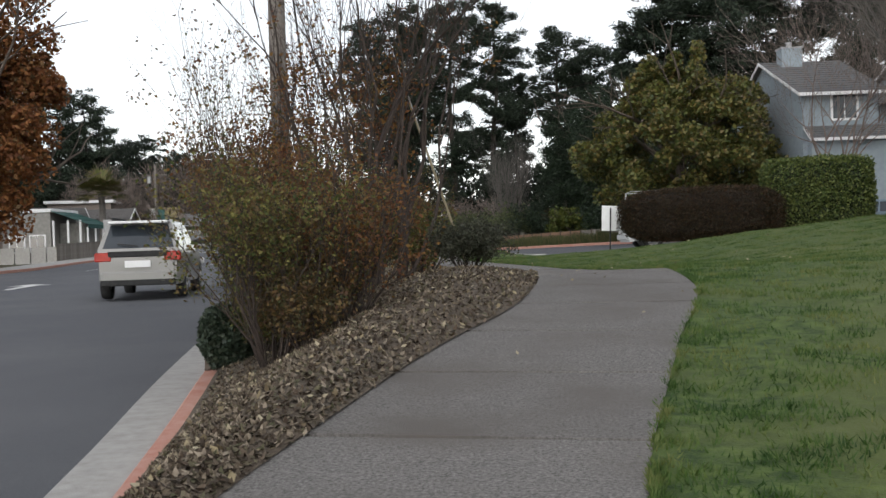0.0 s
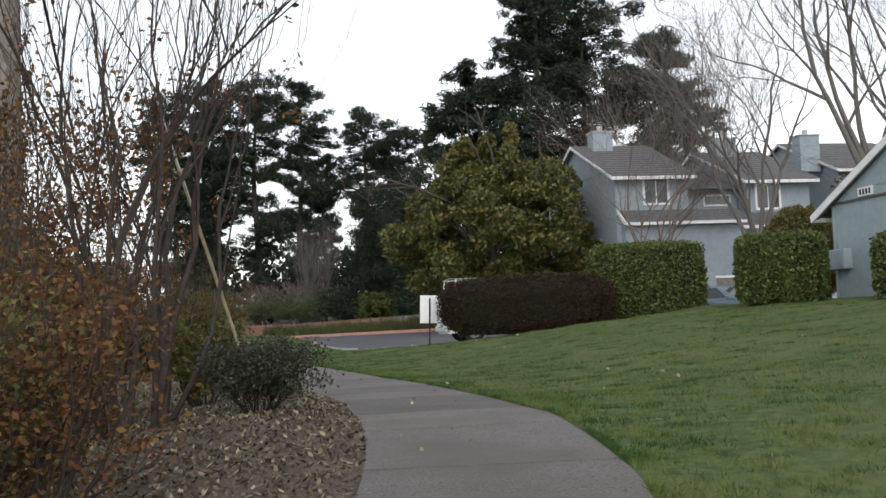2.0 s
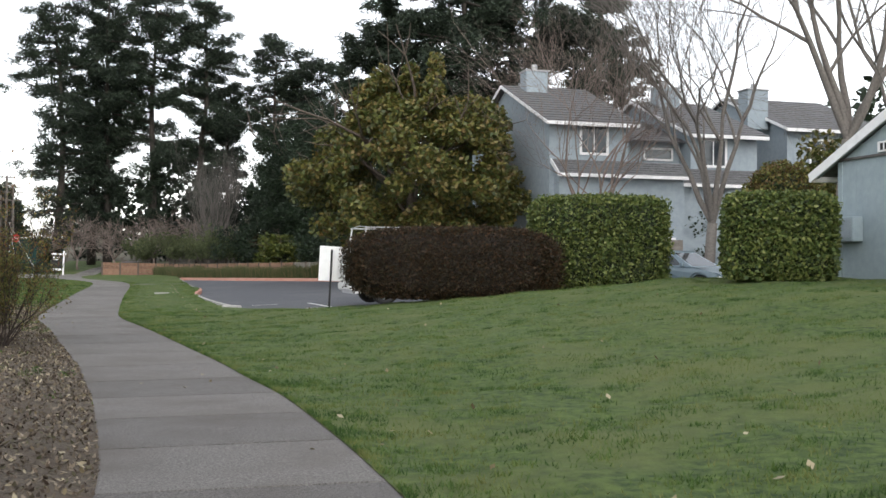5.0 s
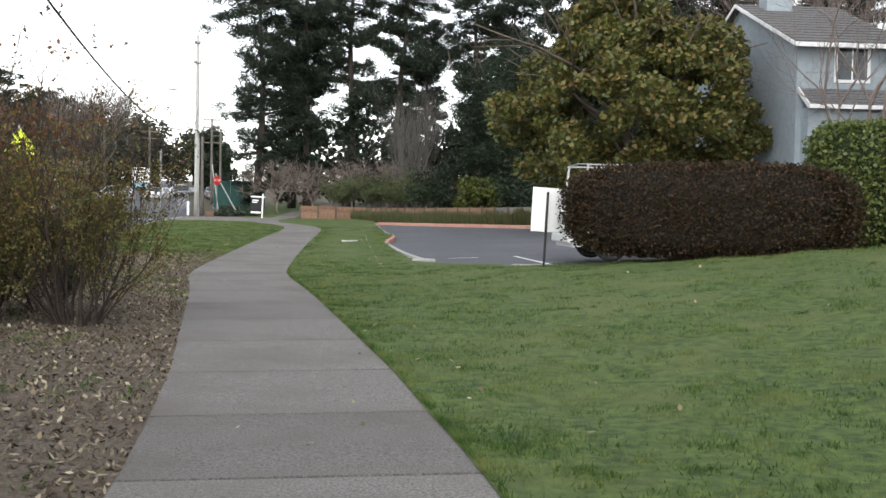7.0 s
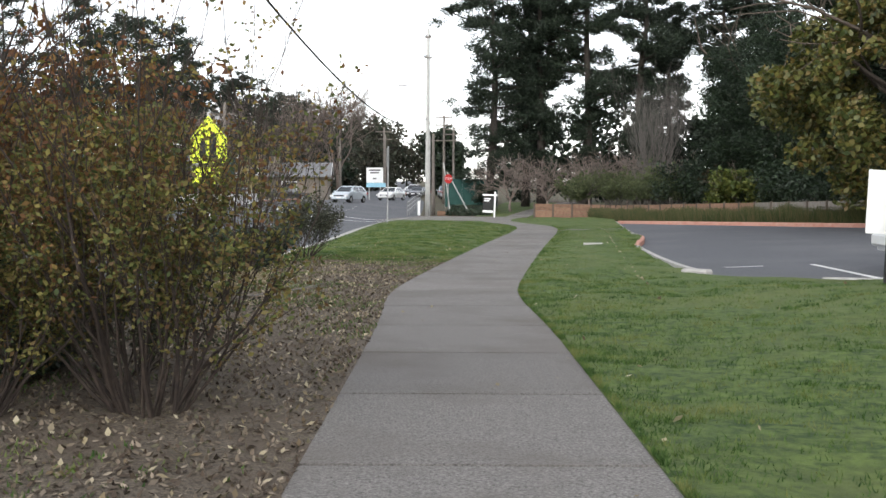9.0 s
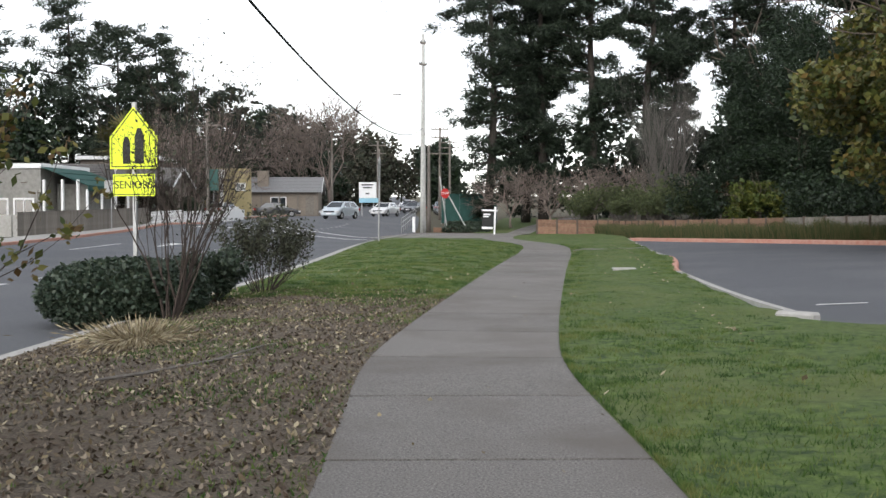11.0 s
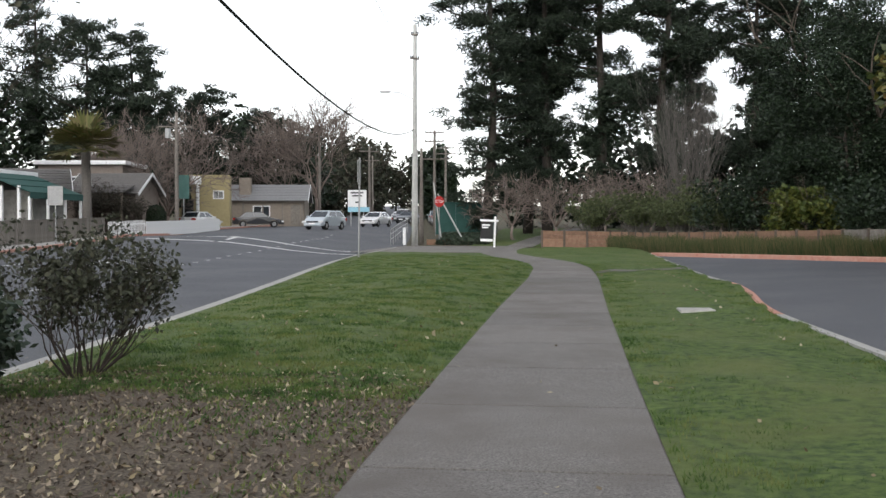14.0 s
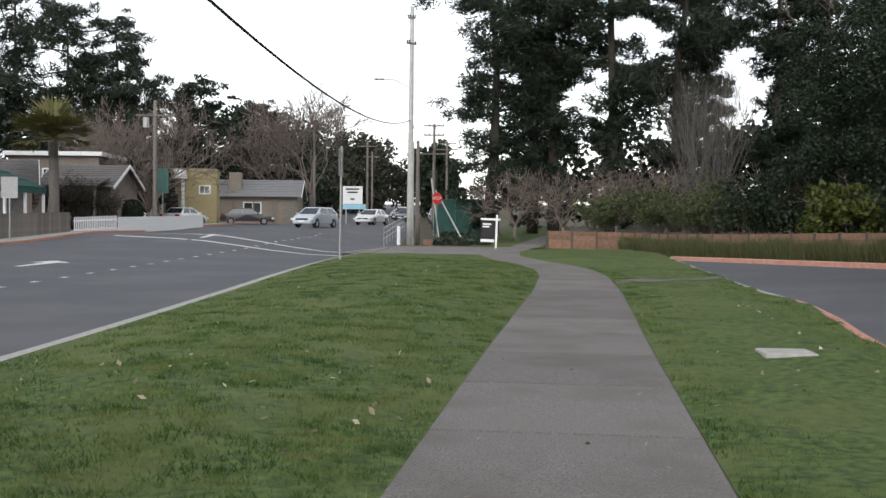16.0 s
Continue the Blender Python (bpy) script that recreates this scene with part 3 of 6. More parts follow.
def shrub(x, y, height, width, material, n, leaf, seed, label, stems=14, depth=2, z=None, name="shrub", low=0.25, top_bare=0.0, bark=TWIG, thick=0.018, lean=(0, 0), spread=0.45):
    """Many thin stems from one foot, with leaves along the outer twigs."""
    base = ground_at(x, y) if z is None else z
    rng = np.random.default_rng(seed)
    ob = thing(name, label, "shrub", pose(x, y, base - 0.03))
    tr, ends = Shape(), []
    for i in range(stems):
        a = rng.uniform(0, 6.28)
        o = rng.uniform(0.15, 1.0) ** 0.8 * width / height
        root = (0.12 * np.cos(a) * width / 2, 0.12 * np.sin(a) * width / 2, 0)
        limbs(tr, root, (np.cos(a) * o * 0.55 + lean[0], np.sin(a) * o * 0.55 + lean[1], 1), height * 0.5 * rng.uniform(0.75, 1.1), thick * rng.uniform(0.7, 1.3), depth, rng, spread, 3, 0.22, 5, ends)
    part("branchwork", tr, bark, ob)
    e = np.array(ends)
    if n:
        e = e[e[:, 2] > low * height]
        keep = rng.random(len(e)) > top_bare * smooth((e[:, 2] / height - 0.45) / 0.4)
        e = e[keep]
        p = e[rng.integers(0, len(e), n)] + rng.normal(size=(n, 3)) * 0.05 * np.array([1, 1, 0.8]) * max(1, height / 2)
        p = p[p[:, 2] > 0.05]
        part("foliage", Shape().leaves(p, leaf, 1.7, seed=seed), material, ob)
    return ob


def hedge(x, y, w, d, h, rot, material, n, leaf, seed, label, power=6, name="clipped_hedge", z=None, core=None):
    """A clipped hedge: a dense rounded block of leaves over a solid heart coloured dark as inner shade."""
    base = ground_at(x, y) if z is None else z
    ob = thing(name, label, "hedge", pose(x, y, base - 0.05, 0, 0, rot))
    rng = np.random.default_rng(seed)
    v = rng.normal(size=(n, 3))
    v /= (np.abs(v) ** power).sum(1)[:, None] ** (1 / power)
    jitter = 1 + rng.normal(size=(n, 1)) * 0.025 - rng.random((n, 1)) ** 2 * 0.14 + 0.03 * (np.sin(v @ np.array([9.0, 4, 7])) * np.sin(v @ np.array([-5.0, 11, 6])) + 0.8 * np.sin(v @ np.array([23.0, 8, 5]) + 1) * np.sin(v @ np.array([6.0, 17, 19])))[:, None]
    p = v * jitter * np.array([w / 2, d / 2, h / 2]) + np.array([0, 0, h / 2])
    bumpy = np.array([noise.noise(Vector(q * 1.3)) for q in p[:: max(1, n // 4000)]])
    p += v * 0.05 * np.repeat(bumpy, max(1, n // 4000))[:n, None] if len(bumpy) * max(1, n // 4000) >= n else 0
    p = p[p[:, 2] > 0.03]
    part("foliage", Shape().leaves(p, leaf, 1.5, seed=seed), material, ob)
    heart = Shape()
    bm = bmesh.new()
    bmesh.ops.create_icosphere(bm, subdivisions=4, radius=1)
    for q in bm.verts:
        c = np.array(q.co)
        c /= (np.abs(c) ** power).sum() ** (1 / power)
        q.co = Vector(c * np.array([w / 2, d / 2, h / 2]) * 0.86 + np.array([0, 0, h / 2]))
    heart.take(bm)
    part("shade_core", heart, core or LEAFCORE, ob)
    for i in range(6):
        st = Shape().tube([(w * (i - 2.5) / 7, 0, 0), (w * (i - 2.5) / 7 + rng.normal() * 0.05, 0, h * 0.5)], [0.04, 0.03], 5)
        part("stem", st, BARK, ob)
    return ob


# shrubs on the bank by the road
shrub(-1.4, 8.1, 1.25, 1.5, L_YEL, 8500, 0.021, 10, "leafy yellow-green shrub low on the bank", 22, 3, low=0.0, thick=0.01)
shrub(-1.75, 9.7, 2.3, 1.7, L_MIX, 1300, 0.022, 37, "tall loose shrub with long leafy twigs over the kerb", 7, 3, low=0.2, thick=0.012, spread=0.36)
shrub(-0.86, 8.6, 1.15, 1.7, L_RED, 3800, 0.022, 11, "thin reddish shrub with few yellow leaves in mulch", 16, low=0.1)
shrub(-1.3, 9.2, 1.3, 1.5, L_MIX, 6500, 0.025, 12, "leafy reddish autumn shrub above the kerb", 18, low=0.05)
shrub(-1.65, 11.0, 1.6, 1.8, L_RED, 8000, 0.029, 13, "dense red and orange autumn shrub", 24, 3, low=0.08, thick=0.014, top_bare=0.4)
shrub(-2.5, 13.6, 1.9, 2.0, L_RED, 8000, 0.03, 14, "tall red and brown autumn shrub", 22, 3, low=0.1, thick=0.014, top_bare=0.4)
shrub(-1.6, 15.6, 1.5, 1.8, L_RED, 4500, 0.04, 15, "orange-leaved shrub with bare twigs", 16, low=0.1, top_bare=0.6)
shrub(-0.78, 12.9, 3.7, 4.2, L_RED, 3000, 0.034, 16, "tall vase-shaped bush with bare upright twigs", 10, 4, low=0.15, top_bare=0.985, thick=0.042, spread=0.4)
shrub(-2.7, 16.8, 3.6, 3.6, L_RED, 4500, 0.04, 17, "tall bush with bare upright twigs over red leaves", 13, 4, low=0.1, top_bare=0.985, thick=0.024, spread=0.42)
shrub(-3.3, 17.9, 2.7, 2.2, L_YEL, 1500, 0.036, 18, "loose shrub with small green-yellow leaves by the road", 12, 3, low=0.2, spread=0.38, top_bare=0.8)
shrub(0.24, 12.75, 0.54, 1.3, L_DULL, 13000, 0.019, 19, "low dark grey-green shrub at the path's edge", 34, 3, low=0.02, thick=0.008, top_bare=0.4)
shrub(-0.35, 15.3, 0.85, 1.3, L_YEL, 4500, 0.038, 20, "low olive-green shrub in mulch", 12, low=0.02)
hedge(-2.05, 9.5, 0.5, 0.5, 0.6, 0, L_DARK, 6000, 0.036, 21, "small rounded dark green shrub above the kerb", 2.2, "round_shrub")
shrub(-0.95, 26.3, 1.45, 2.8, L_YEL, 13000, 0.021, 36, "low leafy yellow-green part of the shrubbery", 18, 2, low=0.03, thick=0.012)
shrub(-0.9, 26.3, 2.15, 2.9, L_GOLD, 7000, 0.021, 22, "large loose shrub with yellow-green autumn leaves", 18, 3, low=0.02, top_bare=0.93, thick=0.013, spread=0.45)
shrub(-3.4, 28.4, 2.25, 2.6, L_RED, 10000, 0.045, 23, "large shrub turning red and brown", 20, 3, low=0.05, top_bare=0.75, thick=0.02)
shrub(-1.75, 25.9, 1.1, 1.7, L_YEL, 7000, 0.021, 38, "low dark leafy shrub beside the large bush", 20, 2, low=0.0, thick=0.011)
shrub(-2.5, 25.7, 2.9, 2.8, L_RED, 4000, 0.03, 24, "tall twiggy bush with few red leaves on the bank", 14, 3, low=0.1, top_bare=0.85, thick=0.022)
shrub(-3.7, 31.4, 2.3, 2.4, L_YEL, 6000, 0.045, 25, "olive shrub with thin twigs", 16, 2, low=0.1)
hedge(-3.0, 27.2, 2.0, 2.0, 1.0, 0, L_DARK, 12000, 0.05, 26, "low dense dark green shrub by the road", 2.6, "round_shrub")
shrub(-4.6, 38.6, 2.8, 1.5, L_DULL, 1500, 0.03, 27, "thin dark shrub with upright bare twigs", 14, 3, low=0.3, thick=0.018, bark=TWIG, spread=0.33)
hedge(-5.6, 39.4, 2.2, 2.2, 0.95, 10, L_DARK, 14000, 0.05, 28, "low spreading dark green shrub by the road", 2.4, "round_shrub")
shrub(-5.0, 41.0, 0.75, 1.7, L_DARK, 6000, 0.045, 29, "low dark green shrub", 14, low=0.02)
shrub(-4.6, 42.4, 1.1, 2.1, L_DULL, 5500, 0.034, 30, "loose dark grey-green shrub at the lawn's edge", 20, 3, low=0.03, thick=0.011)

for i, (x, y, h, w, n, m) in enumerate(((-1.15, 8.1, 0.5, 0.9, 3000, L_MIX), (-1.6, 9.3, 0.6, 0.8, 4500, L_YEL), (-1.2, 8.6, 0.65, 1.2, 5000, L_MIX), (-1.35, 10.4, 0.75, 1.4, 5000, L_RED), (-1.6, 27.4, 0.9, 1.8, 6000, L_DULL))):
    shrub(x, y, h, w, m, n, 0.021, 190 + i, "low leafy growth at the foot of the shrubs", 24, 2, low=0.0, thick=0.007, spread=0.6)

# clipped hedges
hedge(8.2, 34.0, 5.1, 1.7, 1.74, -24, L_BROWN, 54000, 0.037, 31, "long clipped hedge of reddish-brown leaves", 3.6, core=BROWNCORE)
hedge(12.15, 34.4, 3.4, 1.6, 2.4, -15, L_HEDGE, 34000, 0.06, 32, "clipped square hedge of bright green leaves", 7)
hedge(13.45, 28.4, 2.15, 1.4, 1.75, -30, L_HEDGE, 24000, 0.06, 33, "clipped square green hedge beside the house", 7)
hedge(14.4, 24.2, 1.75, 1.0, 1.5, -72, L_HEDGE, 18000, 0.06, 34, "clipped square green hedge under the window", 7)
hedge(16.6, 33.0, 2.3, 2.0, 3.1, 0, L_YEL, 16000, 0.06, 35, "rounded olive-brown clipped bush behind the hedges", 2.2, "round_bush")

# trees
broadleaf(13.9, 61, 11.6, 6.3, 6.0, L_MAG, 68000, 0.165, 43, "large magnolia tree with glossy olive leaves", low=0.04, k=210, spread=0.85, shell=0.6, name="magnolia_tree", taper=0.42)
broadleaf(12.5, 85, 12.5, 5.6, 5.6, L_OAK, 110000, 0.085, 42, "dark evergreen oak behind the wooden fence", low=0.03, k=90, spread=1.3, name="oak_tree")
broadleaf(9.6, 82, 3.4, 1.9, 1.9, L_LIGHT, 6000, 0.16, 43, "small light green bush under the oak", low=0.02, k=24, spread=0.6, name="small_tree")
PINES = [(-7.7, 111, 25, 4.9), (-3.2, 114, 27, 4.4), (0.9, 112, 27, 4.6), (-5.2, 121, 26, 4.2), (5.3, 113, 26.5, 3.8), (12.4, 117, 24, 4.0), (8.4, 126, 21, 3.8), (17.5, 124, 23, 4.6)]
for i, (x, y, h, w) in enumerate(PINES):
    pine(x, y, h, w, 50 + i, "tall dark pine with ragged open crown", n=36000, bare=0.05 + 0.06 * (i % 3), leaf=0.1)
for i, (x, y, h, w) in enumerate([(26.5, 98, 33, 6.8), (32.5, 101, 35, 7.5), (21.5, 103, 25, 5.5), (39, 97, 28, 6.0)]):
    pine(x, y, h, w, 70 + i, "huge dark conifer rising behind the houses", n=52000, bare=0.04, leaf=0.14)
for i, (x, y, h, r) in enumerate([(16, 104, 12, 5.5), (21, 107, 15, 6), (26, 92, 13, 5.5)]):
    broadleaf(x, y, h, r, r, L_OAK, 12000, 0.28, 80 + i, "dark evergreen tree behind the magnolia", low=0.04, k=60, spread=1.6, name="evergreen_tree")

# ---------------------------------------------------------------- houses
def course_roof(a, b, c, d, n, thick=0.09):
    """A roof slope from the eave a-b up to the ridge d-c, in overlapping courses."""
    a, b, c, d = (np.array(q, float) for q in (a, b, c, d))
    nrm = np.cross(b - a, d - a)
    nrm /= np.linalg.norm(nrm)
    if nrm[2] < 0:
        nrm = -nrm
    left, right = [a], [b]
    for i in range(n):
        for f, t in ((i / n, thick), ((i + 1) / n, thick - 0.035)):
            left.append(a + (d - a) * f + nrm * t)
            right.append(b + (c - b) * f + nrm * t)
    left.append(d)
    right.append(c)
    m = len(left)
    sh = Shape().add(left + right, [(i, m + i, m + i + 1, i + 1) for i in range(m - 1)] + [(m - 1, 2 * m - 1, m, 0)])
    sh.f.append(np.array([list(range(m))]))
    sh.f.append(np.array([list(range(m, 2 * m))[::-1]]))
    return sh


def beam(a, b, w, h):
    """A board from a to b, w wide and h high."""
    a, b = Vector(a), Vector(b)
    d = b - a
    m = Matrix.Translation(a) @ d.to_track_quat('Y', 'Z').to_matrix().to_4x4()
    return Shape().box(-w / 2, 0, -h / 2, w / 2, d.length, h / 2, 0, m)


def window(parent, at, w, h, panes=2, trim=0.09, material=WHITE, blind=False):
    """A window on a wall: local x along the wall, y out of it, z up, from its lower left corner."""
    win = part("window", Shape().box(-0.005, -0.03, -0.005, w + 0.005, 0.012, h + 0.005, m=at), DARK, parent)
    for i in range(panes):
        x0 = w * i / panes
        part("pane", Shape().box(x0 + 0.03, 0.013, 0.03, x0 + w / panes - 0.03, 0.022, h - 0.03, m=at), CURTAIN if blind else GLASS, win)
    fr = Shape()
    for x0, z0, x1, z1 in ((-trim, -trim, 0.02, h + trim), (w - 0.02, -trim, w + trim, h + trim), (0.02, h - 0.02, w - 0.02, h + trim), (0.02, -trim, w - 0.02, 0.02)):
        fr.box(x0, 0.0, z0, x1, 0.05, z1, m=at)
    for i in range(1, panes):
        fr.box(w * i / panes - 0.025, 0.01, 0.02, w * i / panes + 0.025, 0.04, h - 0.02, m=at)
    part("frame", fr, material, win)
    return win


CURTAIN = mat("pale_blind_behind_glass", (0.3, 0.31, 0.31), (0.42, 0.43, 0.43), 3, 0.15, spec=0.6)


def house_a():
    """The grey-blue house whose gable looks over the lawn."""
    ob = thing("house", "grey-blue timber house with white-trimmed gable on the lawn", "house")
    x0, x1, ya, yb, zb, ze = 15.6, 28.0, 20.45, 29.4, 1.1, 4.05
    ym, zp = 24.92, 6.0
    roof_z = lambda y: zp - abs(y - ym) * (zp - ze + 0.02) / (yb - ym)
    wall = Shape()
    prof = [(ya, zb), (yb, zb), (yb, ze), (ym, zp), (ya, ze)]
    v = [(x, y, z) for x in (x0 + 0.03, x1) for y, z in prof]
    wall.add(v, [(0, 1, 6, 5), (1, 2, 7, 6), (2, 3, 8, 7), (3, 4, 9, 8), (4, 0, 5, 9)])
    wall.f.append(np.array([[4, 3, 2, 1, 0]]))
    wall.f.append(np.array([[5, 6, 7, 8, 9]]))
    w = part("wall", wall, BLUEWALL, ob)
    y = ya
    while y < yb - 0.02:
        e = min(y + 0.2, yb)
        for lo, hi, out in ((zb, 4.1, 0.0), (4.1, None, 0.035)):
            t0, t1 = (hi, hi) if hi else (roof_z(y + 0.002), roof_z(e - 0.002))
            t0, t1 = min(t0, roof_z(y + 0.002)), min(t1, roof_z(e - 0.002))
            if max(t0, t1) <= lo + 0.02:
                continue
            t0, t1 = max(t0, lo), max(t1, lo)
            p = [(x0 - out, y + 0.002, lo), (x0 - out, e - 0.002, lo), (x0 - out, e - 0.002, t1), (x0 - out, y + 0.002, t0)]
            q = [(x0 + 0.035, b, c) for _, b, c in p]
            part("board", Shape().add(p + q, [(3, 2, 1, 0), (0, 1, 5, 4), (1, 2, 6, 5), (2, 3, 7, 6), (3, 0, 4, 7)]), BLUEWALL, w)
        y = e
    part("trim_band", Shape().box(x0 - 0.06, ya, 4.07, x0 + 0.01, yb, 4.12), SHINGLE, ob)
    part("trim_band", Shape().box(x0 - 0.05, ym - 3.75, 4.36, x0 + 0.01, ym + 3.75, 4.385), BLUEWALL, ob)
    over = 0.8
    sl = (zp - ze) / (yb - ym)
    for s, ye in ((1, yb + over), (-1, ya - over)):
        z_e = zp + 0.08 - abs(ye - ym) * sl
        part("roof", course_roof((x0 - 0.21, ye, z_e), (x1 + 0.4, ye, z_e), (x1 + 0.4, ym, zp + 0.08), (x0 - 0.21, ym, zp + 0.08), 22), SHINGLE, ob)
        part("rake_board", beam((x0 - 0.2, ye, z_e - 0.02), (x0 - 0.2, ym, zp + 0.06), 0.04, 0.2), WHITE, ob, "white rake board")
        part("soffit", beam((x0 - 0.1, ye, z_e - 0.03), (x0 - 0.1, ym, zp + 0.05), 0.18, 0.03), BLUEWALL, ob)
        part("gutter", Shape().box(x0 - 0.18, ye - 0.06, z_e - 0.1, x1 + 0.4, ye + 0.06, z_e + 0.03), WHITE, ob)
    window(ob, pose(x0 - 0.01, 23.95, 2.12, 0, 0, 90), 1.66, 1.28, 2, 0.1, blind=True)
    plate = part("number_plate", Shape().box(x0 - 0.075, 27.43, 4.14, x0 - 0.04, 28.1, 4.36, 0.006), WHITE, ob, "white house number plate")
    for i in range(4):
        part("numeral_bar", Shape().box(x0 - 0.082, 27.52 + 0.135 * i, 4.18, x0 - 0.074, 27.6 + 0.135 * i, 4.32), DARK, plate)
    lamp = part("flood_lamp", Shape().tube([(x0 - 0.04, 24.8, 5.6), (x0 - 0.13, 24.8, 5.6)], [0.05, 0.05], 10).tube([(x0 - 0.1, 24.75, 5.58), (x0 - 0.22, 24.72, 5.5)], [0.04, 0.075], 10), DARK, ob, "dark flood lamp under the gable")
    part("lens", Shape().tube([(x0 - 0.2, 24.725, 5.51), (x0 - 0.225, 24.72, 5.497)], [0.066, 0.066], 10), METAL, lamp)
    box = part("meter_box", Shape().box(x0 - 0.26, 28.62, 2.33, x0, 29.36, 2.86, 0.02), BLUEWALL, ob, "grey meter box on the wall")
    part("meter_cover", Shape().box(x0 - 0.275, 28.68, 2.4, x0 - 0.262, 29.0, 2.8, 0.004), PALEWALL, box)
    part("corner_board", Shape().box(x0 - 0.03, yb - 0.1, zb, x0 + 0.1, yb + 0.03, ze), BLUEWALL, ob)
    return ob


house_a()


def townhouse(x0, x1, y0, zg, eave, rise, depth, label, skirt=None, wins=(), chim=None):
    """One unit of the row: a gable facing west over a lower porch roof."""
    ob = thing("townhouse", label, "house", group="row of grey townhouses")
    ym = y0 + depth / 2
    wall = Shape()
    prof = [(y0, zg), (y0 + depth, zg), (y0 + depth, eave), (ym, eave + rise), (y0, eave)]
    wall.add([(x, y, z) for x in (x0, x1) for y, z in prof], [(0, 1, 6, 5), (1, 2, 7, 6), (2, 3, 8, 7), (3, 4, 9, 8), (4, 0, 5, 9)])
    wall.f.append(np.array([[4, 3, 2, 1, 0]]))
    wall.f.append(np.array([[5, 6, 7, 8, 9]]))
    part("wall", wall, PALEWALL, ob)
    for i in range(int((x1 - x0) / 0.4)):
        part("batten", Shape().box(x0 + 0.4 * i, y0 - 0.02, zg, x0 + 0.4 * i + 0.04, y0 + 0.01, eave - 0.1), PALEWALL, ob)
    s = rise / (depth / 2)
    for ye, yr in ((y0 - 0.55, ym), (y0 + depth + 0.55, ym)):
        ze = eave - 0.55 * s + 0.06
        part("roof", course_roof((x0 - 0.35, ye, ze), (x1 + 0.35, ye, ze), (x1 + 0.35, yr, eave + rise + 0.06), (x0 - 0.35, yr, eave + rise + 0.06), 14), GREYSHINGLE, ob)
        part("rake_board", beam((x0 - 0.36, ye, ze - 0.03), (x0 - 0.36, yr, eave + rise + 0.03), 0.05, 0.15), WHITE, ob, "white rake board")
    part("fascia", Shape().box(x0 - 0.35, y0 - 0.6, eave - 0.55 * s - 0.1, x1 + 0.35, y0 - 0.555, eave - 0.55 * s + 0.08), WHITE, ob)
    for x, z, w, h in wins:
        window(ob, pose(x + w, y0 - 0.01, z, 0, 0, 180), w, h, 2, 0.1)
    if chim:
        cx, cy, w, top = chim
        c = part("chimney", Shape().box(cx, cy, eave, cx + w, cy + 1.0, top, 0.02), PALEWALL, ob)
        part("cap", Shape().box(cx - 0.06, cy - 0.06, top, cx + w + 0.06, cy + 1.06, top + 0.08), METAL, c)
        part("flue", Shape().tube([(cx + w / 2, cy + 0.5, top + 0.08), (cx + w / 2, cy + 0.5, top + 0.42)], [0.16, 0.16], 10), METAL, c)
    if skirt:
        sx0, sx1, sy, sz0, sz1 = skirt
        part("porch_roof", course_roof((sx0, sy, sz0), (sx1, sy, sz0), (sx1, y0 + 0.02, sz1), (sx0, y0 + 0.02, sz1), 6), GREYSHINGLE, ob)
        part("porch_fascia", Shape().box(sx0, sy - 0.04, sz0 - 0.1, sx1, sy + 0.005, sz0 + 0.08), WHITE, ob)
        part("porch_rake", beam((sx0 - 0.02, sy, sz0), (sx0 - 0.02, y0, sz1), 0.05, 0.2), WHITE, ob)
        part("porch_wall", Shape().box(sx0 + 0.15, sy + 0.45, zg, sx1 - 0.15, y0 + 0.05, sz0 - 0.02), PALEWALL, ob)
        gar = part("garage_door", Shape().box(sx0 + 5.1, sy + 0.4, zg, sx1 - 0.2 if sx1 - sx0 < 7 else sx0 + 7.6, sy + 0.47, zg + 2.3), GREYWOOD, ob, "dark garage opening with white frame")
        part("frame", Shape().box(sx0 + 5.0, sy + 0.36, zg + 2.3, sx0 + 6.2, sy + 0.46, zg + 2.42), WHITE, gar)
    return ob


townhouse(19.3, 23.4, 56.5, 0.7, 8.7, 2.5, 12.6, "pale grey two-storey townhouse with grey shingle roof", (19.4, 26.2, 55.4, 6.0, 6.75), ((20.95, 7.15, 1.3, 1.3),), (19.9, 61.4, 1.2, 11.9))
townhouse(27.3, 31.1, 57.5, 0.7, 8.5, 2.4, 12.6, "pale grey townhouse with tall window and porch roof", (23.45, 33.5, 56.2, 5.75, 6.6), ((27.9, 6.85, 1.35, 1.3),), (28.0, 62.4, 1.3, 11.6))
link = thing("townhouse", "recessed grey part of the townhouse row with a low window", "house", group="row of grey townhouses")
part("wall", Shape().box(23.42, 58.6, 0.7, 27.28, 66, 8.2), PALEWALL, link)
part("roof", course_roof((23.4, 57.9, 8.0), (27.25, 57.9, 8.0), (27.25, 63, 9.7), (23.4, 63, 9.7), 10), GREYSHINGLE, link)
window(link, pose(26.8, 58.59, 7.2, 0, 0, 180), 1.5, 0.5, 1, 0.08)
townhouse(34.5, 40.5, 60.0, 0.7, 9.4, 2.4, 12.6, "pale grey townhouse at the end of the row", None, ((36, 7.4, 1.3, 1.3),), (33.0, 61.5, 1.3, 11.6))


# ---------------------------------------------------------------- cars
def car_paint(name, c):
    return mat(name, tuple(v * 0.92 for v in c), c, 3, 0.28, spec=0.5, clear=0.6)


